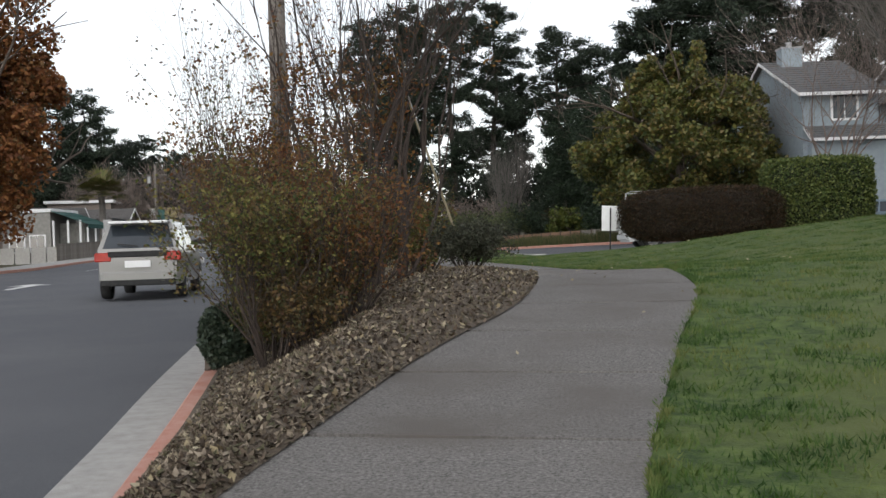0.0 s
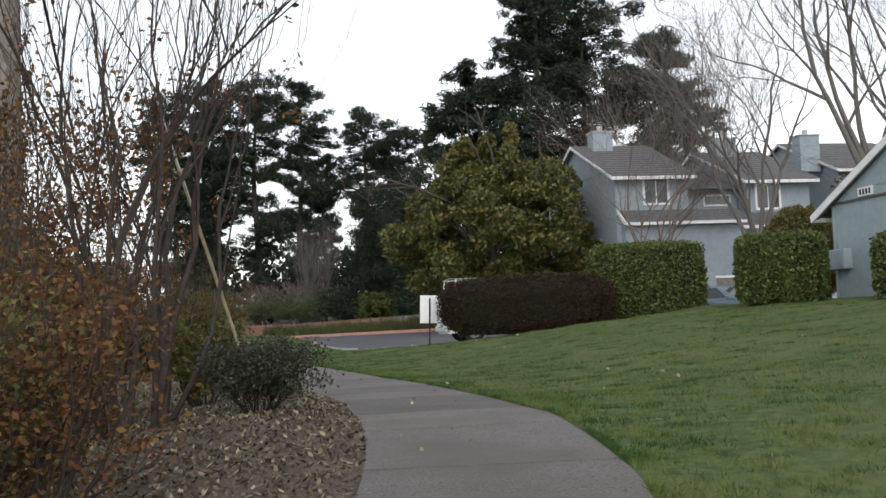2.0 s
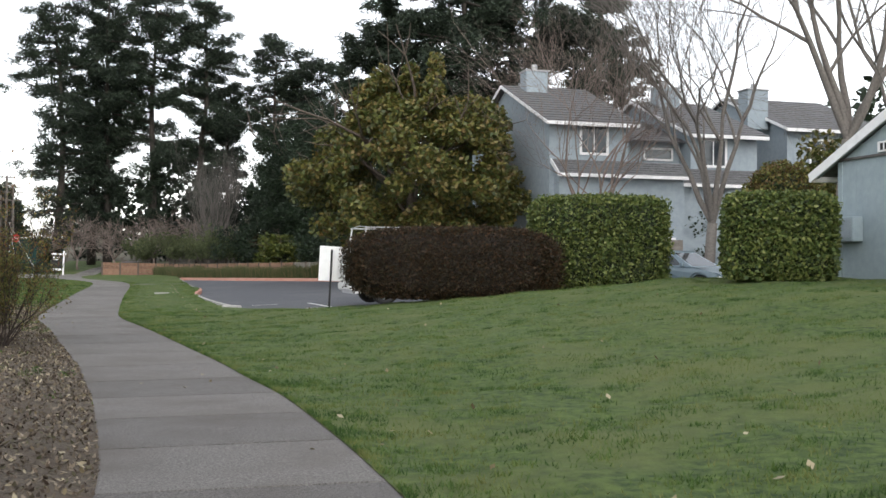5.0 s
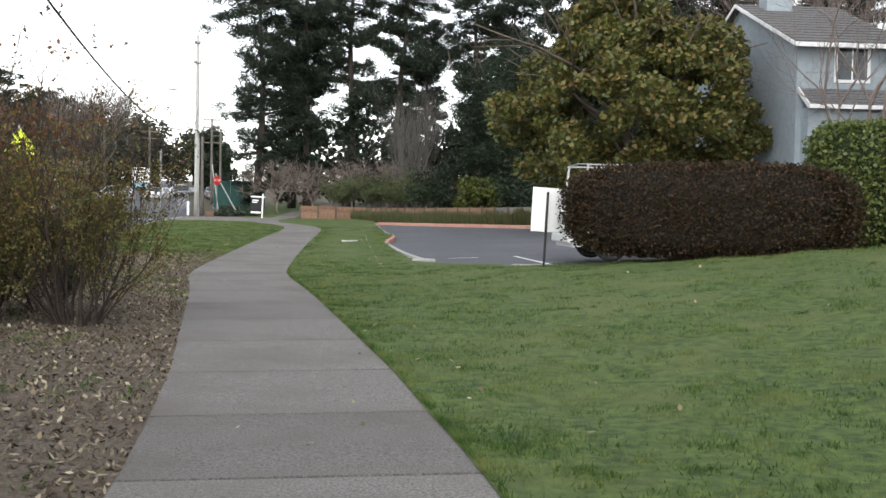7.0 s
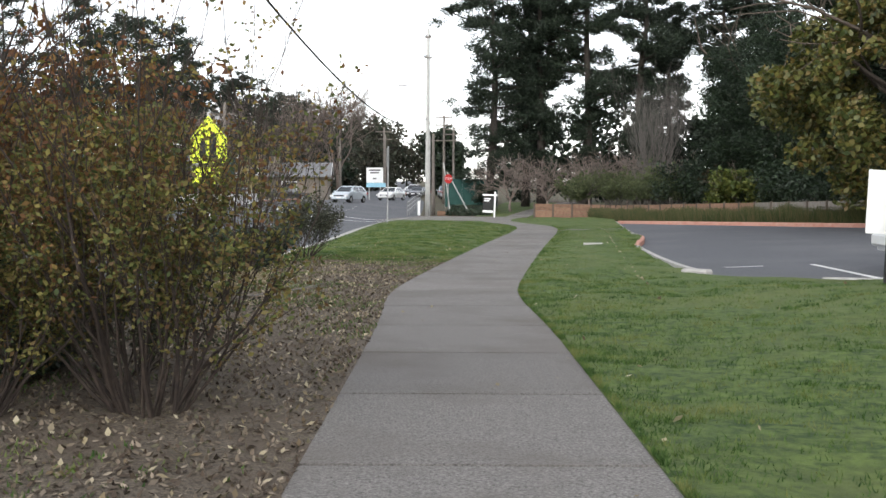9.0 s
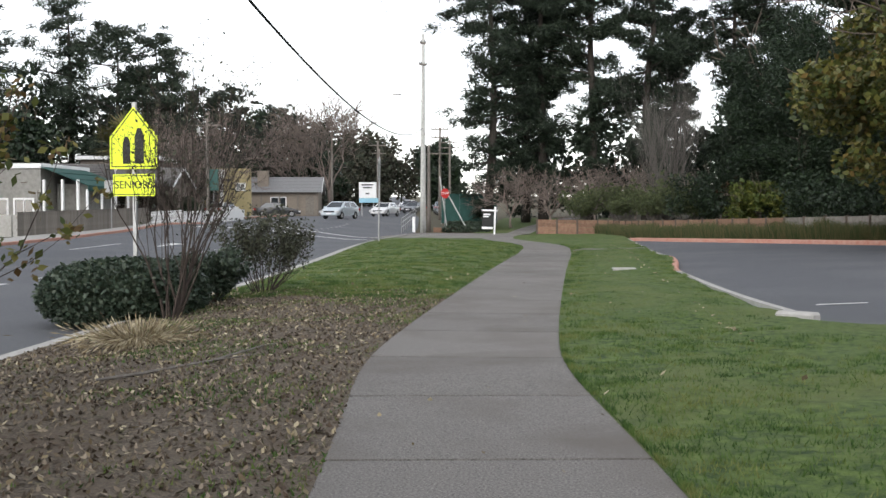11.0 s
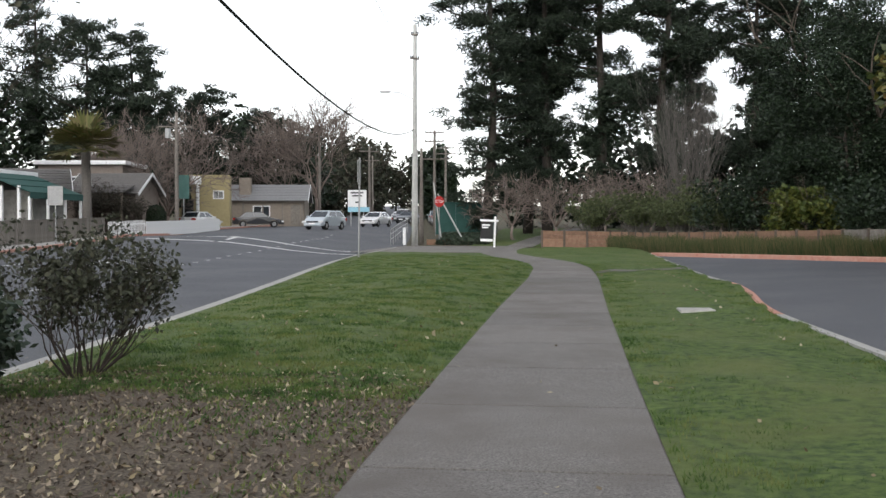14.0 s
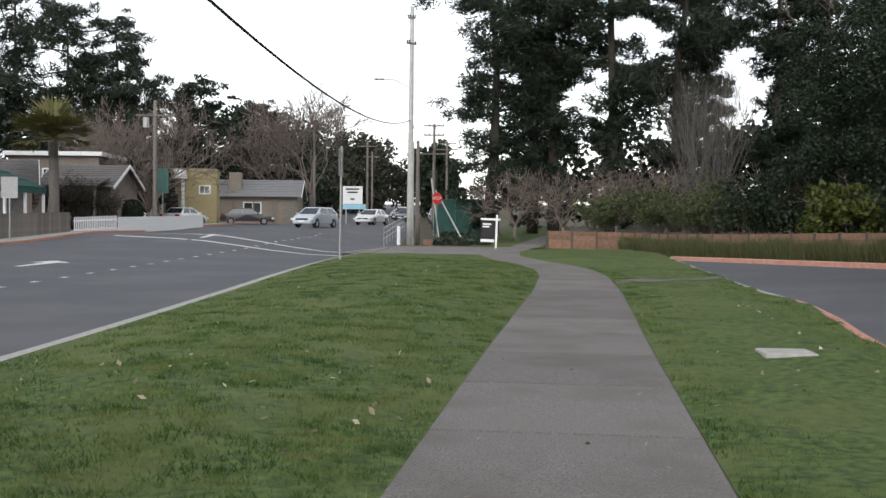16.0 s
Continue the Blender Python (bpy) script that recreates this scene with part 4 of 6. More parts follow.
CARS = {
    "sedan": dict(L=4.6, W=1.78, belt=0.92, roof=1.44, nose=0.72, tail=0.95, pillars=(-1.15, -0.3, 1.15, 1.75)),
    "hatch": dict(L=4.4, W=1.75, belt=0.97, roof=1.52, nose=0.78, tail=1.02, pillars=(-1.35, -0.55, 1.5, 2.05)),
    "wagon": dict(L=4.7, W=1.8, belt=1.02, roof=1.66, nose=0.9, tail=1.08, pillars=(-1.1, -0.4, 1.9, 2.25)),
    "pickup": dict(L=5.4, W=1.9, belt=1.25, roof=1.85, nose=1.1, tail=1.28, pillars=(-1.0, -0.45, 0.75, 0.95)),
}
LAMPRED = mat("red_lamp_glass", (0.3, 0.015, 0.012), (0.4, 0.03, 0.02), 5, 0.15)
LAMPCLEAR = mat("clear_lamp_glass", (0.6, 0.6, 0.6), (0.75, 0.75, 0.75), 5, 0.1)


def wheel(parent, x, y, r, side):
    t = Shape()
    a = np.linspace(0, 2 * np.pi, 21)[:-1]
    prof = [(0.62 * r, 0.0), (0.93 * r, 0.0), (r, 0.04), (r, 0.18), (0.93 * r, 0.21), (0.62 * r, 0.21)]
    ring = np.array([[(x + q * np.cos(b), y + side * (0.0 - d), r + q * np.sin(b)) for q, d in prof] for b in a])
    n, k = len(a), len(prof)
    i, j = np.meshgrid(np.arange(n), np.arange(k), indexing='ij')
    t.add(ring.reshape(-1, 3), np.stack([i * k + j, i * k + (j + 1) % k, (i + 1) % n * k + (j + 1) % k, (i + 1) % n * k + j], -1).reshape(-1, 4))
    w = part("wheel", t, DARK, parent, shade=True)
    rim = Shape().tube([(x, y - side * 0.03, r), (x, y - side * 0.16, r)], [0.6 * r, 0.6 * r], 16)
    for q in range(5):
        b = q * 2 * np.pi / 5
        rim.tube([(x, y - side * 0.015, r), (x + 0.56 * r * np.cos(b), y - side * 0.02, r + 0.56 * r * np.sin(b))], [0.05, 0.035], 4)
    part("rim", rim, METAL, w)


def car(x, y, heading, kind, colour, label, z=None, name="car"):
    """A car that stands at x, y; heading: degrees by which its nose turns from +x."""
    c = CARS[kind]
    base = ground_at(x, y) if z is None else z
    ob = thing(name, label, "car" if kind != "pickup" else "pickup truck", pose(x, y, base, 0, 0, heading))
    L, W, belt, roof = c["L"] / 2, c["W"] / 2, c["belt"], c["roof"]
    p0, p1, p2, p3 = c["pillars"]
    r = 0.32 if kind != "pickup" else 0.37
    axle = (L - 0.85, -L + 0.9)
    # local x points forwards
    side = [(L - 0.05, 0.28), (L, 0.45), (L - 0.03, c["nose"] - 0.1), (L - 0.22, c["nose"]), (-p0 + 0.05, belt), (0, belt + 0.02), (-p3, belt + 0.03), (-L + 0.08, c["tail"]), (-L, c["tail"] - 0.2), (-L, 0.45), (-L + 0.06, 0.3)]
    for ax in axle[::-1]:
        for q in range(9):
            b = np.pi * (1 - q / 8)
            side.append((ax + (r + 0.06) * np.cos(b), max(0.26, r + (r + 0.06) * np.sin(b))))
    bm = bmesh.new()
    vs0 = [bm.verts.new((a, -W, b)) for a, b in side]
    face = bm.faces.new(vs0)
    ext = bmesh.ops.extrude_face_region(bm, geom=[face])
    bmesh.ops.translate(bm, vec=(0, 2 * W, 0), verts=[v for v in ext["geom"] if isinstance(v, bmesh.types.BMVert)])
    for v in bm.verts:
        if v.co.z < 0.4:
            v.co.y *= 0.95
        f = smooth((abs(v.co.x) - L + 0.5) / 0.5)
        v.co.y *= 1 - 0.12 * float(f)
    long_edges = [e for e in bm.edges if abs(e.verts[0].co.y - e.verts[1].co.y) < 0.05 and min(v.co.z for v in e.verts) > 0.44]
    bmesh.ops.bevel(bm, geom=long_edges, offset=0.06, segments=2, affect='EDGES')
    bmesh.ops.recalc_face_normals(bm, faces=bm.faces[:])
    bmesh.ops.triangulate(bm, faces=[f for f in bm.faces if len(f.verts) > 6])
    sh = Shape()
    sh.take(bm)
    body = part("body", sh, colour, ob)
    # cabin: loft from belt to roof
    cab = Shape()
    lo = [(-p0, -W + 0.06), (-p3, -W + 0.06), (-p3, W - 0.06), (-p0, W - 0.06)]
    hi = [(-p1, -W + 0.24), (-p2, -W + 0.24), (-p2, W - 0.24), (-p1, W - 0.24)]
    v = [(a, b, belt) for a, b in lo] + [(a, b, roof - 0.05) for a, b in hi] + [(a * 0.93, b * 0.92, roof) for a, b in hi]
    cab.add(v, [(0, 1, 5, 4), (1, 2, 6, 5), (2, 3, 7, 6), (3, 0, 4, 7), (4, 5, 9, 8), (5, 6, 10, 9), (6, 7, 11, 10), (7, 4, 8, 11), (8, 9, 10, 11)])
    part("cabin", cab, colour, ob)
    V = [np.array(q) for q in v[:8]]

    def pane(a, b, c_, d, u0, u1, w0, w1):
        at = lambda u, w: (V[a] * (1 - u) + V[b] * u) * (1 - w) + (V[d] * (1 - u) + V[c_] * u) * w
        q = [at(u0, w0), at(u1, w0), at(u1, w1), at(u0, w1)]
        nrm = np.cross(q[1] - q[0], q[3] - q[0])
        nrm /= np.linalg.norm(nrm)
        if nrm @ (np.mean(q, 0) - np.array([0, 0, 1.2])) < 0:
            nrm = -nrm
        sh = Shape().add([k + nrm * 0.008 for k in q] + [k - nrm * 0.01 for k in q], [(0, 1, 2, 3), (0, 4, 5, 1), (1, 5, 6, 2), (2, 6, 7, 3), (3, 7, 4, 0)])
        part("window", sh, GLASS, ob)

    pane(0, 1, 5, 4, 0.1, 0.5, 0.1, 0.92)
    pane(0, 1, 5, 4, 0.54, 0.92, 0.1, 0.92)
    pane(3, 2, 6, 7, 0.1, 0.5, 0.1, 0.92)
    pane(3, 2, 6, 7, 0.54, 0.92, 0.1, 0.92)
    pane(3, 0, 4, 7, 0.06, 0.94, 0.06, 0.94)
    pane(1, 2, 6, 5, 0.06, 0.94, 0.08, 0.92)
    for ax in axle:
        for s in (-1, 1):
            wheel(ob, ax, s * (W - 0.01), r, s)
    for s in (-1, 1):
        part("headlight", Shape().box(L - 0.2, s * W * 0.83 - 0.19, c["nose"] - 0.24, L + 0.005, s * W * 0.83 + 0.17, c["nose"] - 0.08, 0.03), LAMPCLEAR, ob)
        if kind != "pickup":
            part("tail_light", Shape().box(-L - 0.015, s * W * 0.78 - 0.17, c["tail"] - 0.27, -L + 0.2, s * W * 0.78 + 0.17, c["tail"] - 0.08, 0.02), LAMPRED, ob)
        part("mirror", Shape().box(-p0 - 0.3, s * (W + 0.1) - 0.08, belt, -p0 - 0.2, s * (W + 0.1) + 0.08, belt + 0.13, 0.02), colour, ob)
    part("bumper", Shape().box(L - 0.12, -W * 0.84, 0.3, L + 0.05, W * 0.84, 0.5, 0.04), colour, ob)
    part("bumper", Shape().box(-L - 0.07, -W * 0.85, 0.38, -L + 0.12, W * 0.85, 0.6, 0.04), colour, ob)
    part("grille", Shape().box(L - 0.03, -0.5, c["nose"] - 0.22, L + 0.012, 0.5, c["nose"] - 0.1, 0.01), DARK, ob)
    for e in (L + 0.055, -L - 0.03):
        part("number_plate", Shape().box(e - 0.008, -0.26, 0.42 if e > 0 else 0.68, e + 0.008, 0.26, 0.54 if e > 0 else 0.82), WHITE, ob)
    if kind == "wagon":
        for s in (-1, 1):
            part("roof_rail", Shape().tube([(0.5, s * 0.58, roof + 0.01), (0.4, s * 0.58, roof + 0.07), (-1.7, s * 0.58, roof + 0.07), (-1.8, s * 0.58, roof + 0.01)], 0.02, 6), DARK, ob)
        part("lower_bumper", Shape().box(-L - 0.075, -W * 0.84, 0.3, -L + 0.1, W * 0.84, 0.44, 0.02), DARK, ob)
        part("rear_spoiler", Shape().box(-p2 - 0.32, -W + 0.3, roof - 0.06, -p2 + 0.1, W - 0.3, roof - 0.005, 0.01), WHITE, ob)
        part("rear_wiper", Shape().tube([(-L + 0.1, 0.0, c["belt"] + 0.1), (-L + 0.14, 0.42, c["belt"] + 0.16)], 0.012, 5), DARK, ob)
        part("tailgate_panel", Shape().box(-L - 0.02, -0.6, c["tail"] - 0.18, -L + 0.03, 0.6, c["tail"] - 0.06, 0.01), DARK, ob)
    if kind == "pickup":
        bed = Shape().box(-L + 0.02, -W + 0.02, belt - 0.02, -p3 - 0.1, -W + 0.09, belt + 0.32).box(-L + 0.02, W - 0.09, belt - 0.02, -p3 - 0.1, W - 0.02, belt + 0.32).box(-L, -W + 0.02, belt - 0.02, -L + 0.07, W - 0.02, belt + 0.3)
        part("bed_side", bed, colour, ob)
        rack = part("ladder_rack", Shape().tube([(-L + 0.3, -W + 0.1, 2.15), (1.2, -W + 0.1, 2.17)], 0.019, 6).tube([(-L + 0.3, W - 0.1, 2.15), (1.2, W - 0.1, 2.17)], 0.019, 6), METAL, ob, "galvanised pipe ladder rack")
        for a in (-L + 0.35, -0.9, 1.1):
            part("cross_bar", Shape().tube([(a, -W + 0.1, 2.16), (a, 0, 2.2), (a, W - 0.1, 2.16)], 0.017, 6), METAL, rack)
            for s in (-1, 1):
                part("rack_post", Shape().tube([(a - 0.12 if a < 0 else a, s * (W - 0.1), belt - 0.1), (a, s * (W - 0.1), 2.15)], 0.028, 6), METAL, rack)
    return ob


P_TAN = car_paint("silver_tan_car_paint", (0.27, 0.265, 0.25))
P_WHITE = car_paint("white_car_paint", (0.75, 0.75, 0.75))
P_BLUE = car_paint("blue_grey_car_paint", (0.12, 0.17, 0.2))
P_SILVER = car_paint("pale_silver_car_paint", (0.45, 0.5, 0.54))
P_DARK = car_paint("black_car_paint", (0.03, 0.03, 0.035))
car(-6.8, 24.0, 98, "wagon", P_TAN, "silver-tan estate car with roof rails on the road")
car(9.25, 39.3, 180 - 3, "pickup", P_WHITE, "white pickup truck with ladder rack behind the hedge").rotation_euler[2] = radians(3)
car(17.6, 40.6, -62, "sedan", P_BLUE, "blue-grey saloon parked behind the hedges")
car(22.5, 41.5, -70, "sedan", P_SILVER, "pale saloon parked behind the hedges")
car(-20.9, 114.5, -103, "hatch", P_SILVER, "pale silver hatchback on the road")
car(-20.6, 133, -100, "sedan", P_WHITE, "white saloon on the road")
car(-21.8, 158, -102, "sedan", P_DARK, "black saloon far along the road")
car(-24.5, 170, -102, "sedan", P_DARK, "dark saloon far along the road")
car(-27.5, 186, -102, "sedan", P_WHITE, "white saloon far along the road")
car(-35.5, 114.5, 80, "sedan", P_WHITE, "white saloon parked behind the white fence", z=1.5)
car(-34.0, 121.5, 80, "sedan", P_WHITE, "white saloon parked beside the yellow building", z=1.7)
car(-30.5, 127.0, 20, "sedan", P_DARK, "dark car parked at the grey building", z=1.75)
for i in range(3):
    car(-15.0 - 1.4 * i, 138 + 8 * i, 100, "hatch" if i % 2 else "sedan", P_SILVER if i != 1 else P_BLUE, "car waiting at the roadside behind the railing")

# ---------------------------------------------------------------- street furniture
def utility_pole(x, y, height, r, material, label, arms=(), lean=(0, 0), z=None):
    base = ground_at(x, y) if z is None else z
    ob = thing("utility_pole", label, "utility pole", pose(x, y, base - 0.1))
    hs = np.linspace(0, height, 6)
    part("pole", Shape().tube(np.c_[hs / height * lean[0], hs / height * lean[1], hs], np.linspace(r, r * 0.62, 6), 12), material, ob, shade=True)
    for h, w, dx, dy in arms:
        cx, cy = lean[0] * h / height, lean[1] * h / height
        arm = part("cross_arm", beam((cx - dx * w, cy - dy * w - 0.12, h), (cx + dx * w, cy + dy * w - 0.12, h), 0.1, 0.12), POLEWOOD, ob)
        for s in (-0.9, -0.45, 0.45, 0.9):
            part("insulator", Shape().tube([(cx + dx * w * s, cy + dy * w * s - 0.12, h + 0.06), (cx + dx * w * s, cy + dy * w * s - 0.12, h + 0.2)], [0.05, 0.035], 8), DARK, arm)
    return ob


utility_pole(-2.85, 18.1, 13.5, 0.17, POLEWOOD, "weathered wooden utility pole among the shrubs", ((12.6, 1.2, 0.98, 0.1),))
near_guy = thing("guy_wire", "steel guy wire with yellow plastic guard", "guy wire", pose(0.28, 13.3, ground_at(0.28, 13.3)))
part("wire", Shape().tube([(0, 0, -0.1), (-3.0, 4.7, 9.7)], 0.008, 5), METAL, near_guy)
GUARD = mat("faded_yellow_guard", (0.17, 0.14, 0.08), (0.25, 0.21, 0.13), 6, 0.6)
part("guard", Shape().tube([(-0.06, 0.095, 0.1), (-0.82, 1.285, 2.55)], 0.018, 8), GUARD, near_guy, "faded yellow guard")

p2 = utility_pole(-11.8, 103.2, 14.9, 0.2, PALEPOLE, "tall pale utility pole with street lamp at the crossing", ((12.6, 0.5, 0.5, 0.5), (14.2, 0.3, 0.8, 0.2)), (0.05, 0))
lamp_arm = part("lamp_arm", Shape().tube([(-0.1, 0, 9.9), (-1.0, -0.1, 10.35), (-1.75, -0.2, 10.4)], 0.035, 6), METAL, p2)
part("lamp_head", Shape().box(-2.3, -0.32, 10.33, -1.65, -0.08, 10.47, 0.04), METAL, lamp_arm)
part("riser_pipe", Shape().tube([(0.2, -0.02, 0), (0.2, -0.02, 6.5)], 0.05, 8), METAL, p2)
bol = thing("bollard", "pale round bollard beside the utility pole", "bollard", pose(-12.2, 101.6, ground_at(-12.2, 101.6)))
part("post", Shape().tube([(0, 0, 0), (0, 0, 1.1), (0, 0, 1.15)], [0.11, 0.11, 0.06], 12), WHITE, bol)
far_pole = utility_pole(-29.2, 104.6, 8.9, 0.17, POLEWOOD, "dark wooden utility pole on the far pavement", ((7.9, 1.2, 0.95, 0.3),), z=1.15)
part("transformer", Shape().tube([(-0.55, -0.2, 7.1), (-0.55, -0.2, 7.75)], [0.2, 0.2], 10), METAL, far_pole)
utility_pole(-29.3, 144.7, 10.2, 0.18, POLEWOOD, "wooden utility pole beyond the crossing", ((9.6, 1.2, 0.95, 0.3),), z=2.1)
utility_pole(-27.0, 160, 9.5, 0.18, POLEWOOD, "wooden utility pole along the road", ((8.9, 1.2, 0.95, 0.3),), z=2.3)
utility_pole(-35.0, 200, 10, 0.18, POLEWOOD, "wooden utility pole far along the road", ((9.2, 1.2, 0.95, 0.3),), z=3.4)
utility_pole(-14.1, 128, 9.2, 0.17, POLEWOOD, "utility pole with cross-arms behind the green screen", ((8.2, 0.9, 0.97, 0.1), (9.0, 0.9, 0.97, 0.1), (6.6, 1.4, 0.97, 0.1)), z=1.5)
utility_pole(-11.5, 104.3, 6.6, 0.16, POLEWOOD, "short brown wooden pole beside the pale utility pole")
utility_pole(-17.5, 160, 9.6, 0.18, POLEWOOD, "utility pole far along the road", ((8.6, 1.3, 0.97, 0.1), (9.3, 1.1, 0.97, 0.1)), z=2.2)


def cable(a, b, sag, r, label):
    a, b = np.array(a), np.array(b)
    t = np.linspace(0, 1, 40)[:, None]
    p = a + (b - a) * t - np.array([0, 0, 1.0]) * 4 * sag * t * (1 - t)
    tagged(part("overhead_cable", Shape().tube(p, r, 5), DARK), label, "cable")


cable((-2.85, 18.1, 8.4), (-11.8, 103.1, 8.4), 2.85, 0.03, "thick black overhead cable between utility poles")
cable((-2.2, 18.0, 13.1), (-11.6, 103.1, 13.0), 2.6, 0.01, "thin overhead wire between utility poles")
cable((-11.8, 103.4, 8.4), (-14.1, 128, 8.2), 0.5, 0.02, "black overhead cable behind the crossing")
cable((-14.1, 128, 10.7), (-17.5, 160, 11.8), 0.7, 0.015, "thin overhead wire along the road")
cable((-29.2, 104.6, 9.0), (-29.3, 144.7, 11.7), 0.7, 0.015, "thin overhead wire on the far side")
cable((-60, 70, 10.5), (-29.2, 104.6, 9.0), 0.8, 0.015, "thin overhead wire on the far side")


def letters(text, size, material, parent, at, label="", name="lettering"):
    c = bpy.data.curves.new(name, 'FONT')
    c.body, c.size, c.align_x, c.align_y, c.extrude = text, size, 'CENTER', 'CENTER', 0.002
    c.materials.append(material)
    ob = new(name, c)
    ob.parent = parent
    ob.matrix_basis = at
    if label:
        ob["label"] = label
    return ob


def plate_shape(pts, t=0.006):
    """A flat plate in the x-z plane from its outline."""
    n = len(pts)
    v = [(a, -t / 2, b) for a, b in pts] + [(a, t / 2, b) for a, b in pts]
    sh = Shape().add(v, [(i, (i + 1) % n, n + (i + 1) % n, n + i) for i in range(n)])
    sh.f.append(np.array([list(range(n))]))
    sh.f.append(np.array([list(range(n, 2 * n))[::-1]]))
    return sh


FLUO = mat("fluorescent_yellow_green", (0.62, 0.75, 0.02), (0.7, 0.82, 0.04), 4, 0.5)
SIGNRED = mat("sign_red", (0.42, 0.02, 0.02), (0.5, 0.035, 0.03), 5, 0.45)
sg = thing("crossing_sign", "fluorescent yellow-green crossing sign with plaque by the road", "road sign", pose(-6.2, 41.0, ground_at(-6.2, 41.0), 0, 0, -6))
part("post", Shape().box(-0.03, 0.01, 0, 0.03, 0.06, 3.25), METAL, sg)
k = 0.41
pl = part("panel", plate_shape([(-k, 2.22), (k, 2.22), (k, 2.72), (0, 3.18), (-k, 2.72)]), FLUO, sg)
part("border", Shape().box(-k + 0.03, -0.006, 2.25, k - 0.03, -0.0045, 2.265).box(-k + 0.03, -0.006, 2.265, -k + 0.045, -0.0045, 2.71).box(k - 0.045, -0.006, 2.265, k - 0.03, -0.0045, 2.71), DARK, pl)
for a, b in (((-k + 0.04, 2.7), (0, 3.14)), ((k - 0.04, 2.7), (0, 3.14))):
    part("border", beam((a[0], -0.005, a[1]), (b[0], -0.005, b[1]), 0.003, 0.015), DARK, pl)
for x, h, w in ((-0.12, 0.42, 0.13), (0.1, 0.55, 0.16)):
    part("symbol", plate_shape([(x - w / 2, 2.3), (x + w / 2, 2.3), (x + w / 2, 2.3 + h * 0.75), (x + w * 0.2, 2.3 + h), (x - w * 0.2, 2.3 + h), (x - w / 2, 2.3 + h * 0.75)], 0.012), DARK, pl)
pq = part("plaque", plate_shape([(-0.36, 1.8), (0.36, 1.8), (0.36, 2.14), (-0.36, 2.14)]), FLUO, sg)
letters("SENIORS", 0.17, DARK, pq, pose(0, -0.006, 1.97, 90, 0, 0))
for x0, z0, x1, z1 in ((-0.34, 1.82, 0.34, 1.832), (-0.34, 2.108, 0.34, 2.12), (-0.34, 1.82, -0.328, 2.12), (0.328, 1.82, 0.34, 2.12)):
    part("border", Shape().box(x0, -0.006, z0, x1, -0.0045, z1), DARK, pq)

st = thing("stop_sign", "red octagonal stop sign on a thin post", "road sign", pose(-10.38, 105.2, ground_at(-10.38, 105.2), 0, 0, 40))
part("post", Shape().box(-0.025, 0.01, 0, 0.025, 0.05, 3.2), METAL, st)
oc = [(0.4 * np.cos(a), 2.85 + 0.4 * np.sin(a)) for a in np.radians(22.5 + 45 * np.arange(8))]
pan = part("panel", plate_shape(oc), SIGNRED, st)
letters("STOP", 0.28, WHITE, pan, pose(0, -0.006, 2.85, 90, 0, 0))

bd = thing("parking_sign", "blank white back of a sign on a dark post", "sign", pose(5.4, 35.0, ground_at(5.4, 35.0), 0, 2.5, 12))
part("post", Shape().box(-0.02, -0.03, -0.1, 0.02, 0.0, 1.42), DARK, bd)
part("panel", Shape().box(-0.3, 0.004, 0.66, 0.3, 0.02, 1.5, 0.004), WHITE, bd)

re_ = thing("estate_sign", "white wooden sign post with a hanging dark panel", "sign", pose(-6.0, 99.0, ground_at(-6.0, 99.0), 0, 2.0, 0))
part("post", Shape().box(-0.06, -0.06, -0.2, 0.06, 0.06, 1.95, 0.01), WHITE, re_)
part("arm", Shape().box(-0.95, -0.04, 1.62, 0.2, 0.04, 1.74, 0.01), WHITE, re_)
pn = part("panel", Shape().box(-0.9, -0.015, 0.55, -0.12, 0.015, 1.55), DARK, re_)
for z0, w in ((1.35, 0.5), (1.2, 0.4)):
    part("text_bar", Shape().box(-0.82, -0.019, z0, -0.82 + w, -0.0155, z0 + 0.09), WHITE, pn)
part("rider", Shape().box(-0.9, -0.015, 0.36, -0.12, 0.015, 0.52), WHITE, re_)

thin = thing("sign_post", "tall thin metal post with a small sign seen edge-on", "sign post", pose(-9.5, 75.7, ground_at(-9.5, 75.7)))
part("post", Shape().tube([(0, 0, 0), (0.05, 0, 4.1)], 0.04, 8), METAL, thin)
part("panel", Shape().box(0.02, -0.32, 3.0, 0.032, 0.32, 4.0), METAL, thin)
for x, y, h, z in ((-27.4, 84.2, 3.1, 0.85), (-29.0, 105.4, 4.4, 1.15)):
    s = thing("street_sign", "small sign on a thin post on the far pavement", "sign", pose(x, y, z))
    part("post", Shape().tube([(0, 0, 0), (0, 0, h)], 0.04, 8), METAL, s)
    part("panel", Shape().box(-0.42, -0.04, h - 1.0 if h < 4 else h - 1.7, 0.42, -0.02, h), METAL if h < 4 else mat("sign_green", (0.035, 0.09, 0.08), (0.05, 0.12, 0.105), 4, 0.5), s)
bb = thing("shop_sign", "white roadside shop sign with blue lower board", "sign", pose(-23.2, 136.2, 1.9))
part("post", Shape().box(-0.7, 0.05, 0, -0.6, 0.15, 1.6), METAL, bb)
part("post", Shape().box(0.6, 0.05, 0, 0.7, 0.15, 1.6), METAL, bb)
SIGNBLUE = mat("sign_pale_blue", (0.25, 0.5, 0.62), (0.32, 0.56, 0.68), 4, 0.5)
pn = part("panel", Shape().box(-0.95, 0, 1.9, 0.95, 0.2, 3.6, 0.01), WHITE, bb)
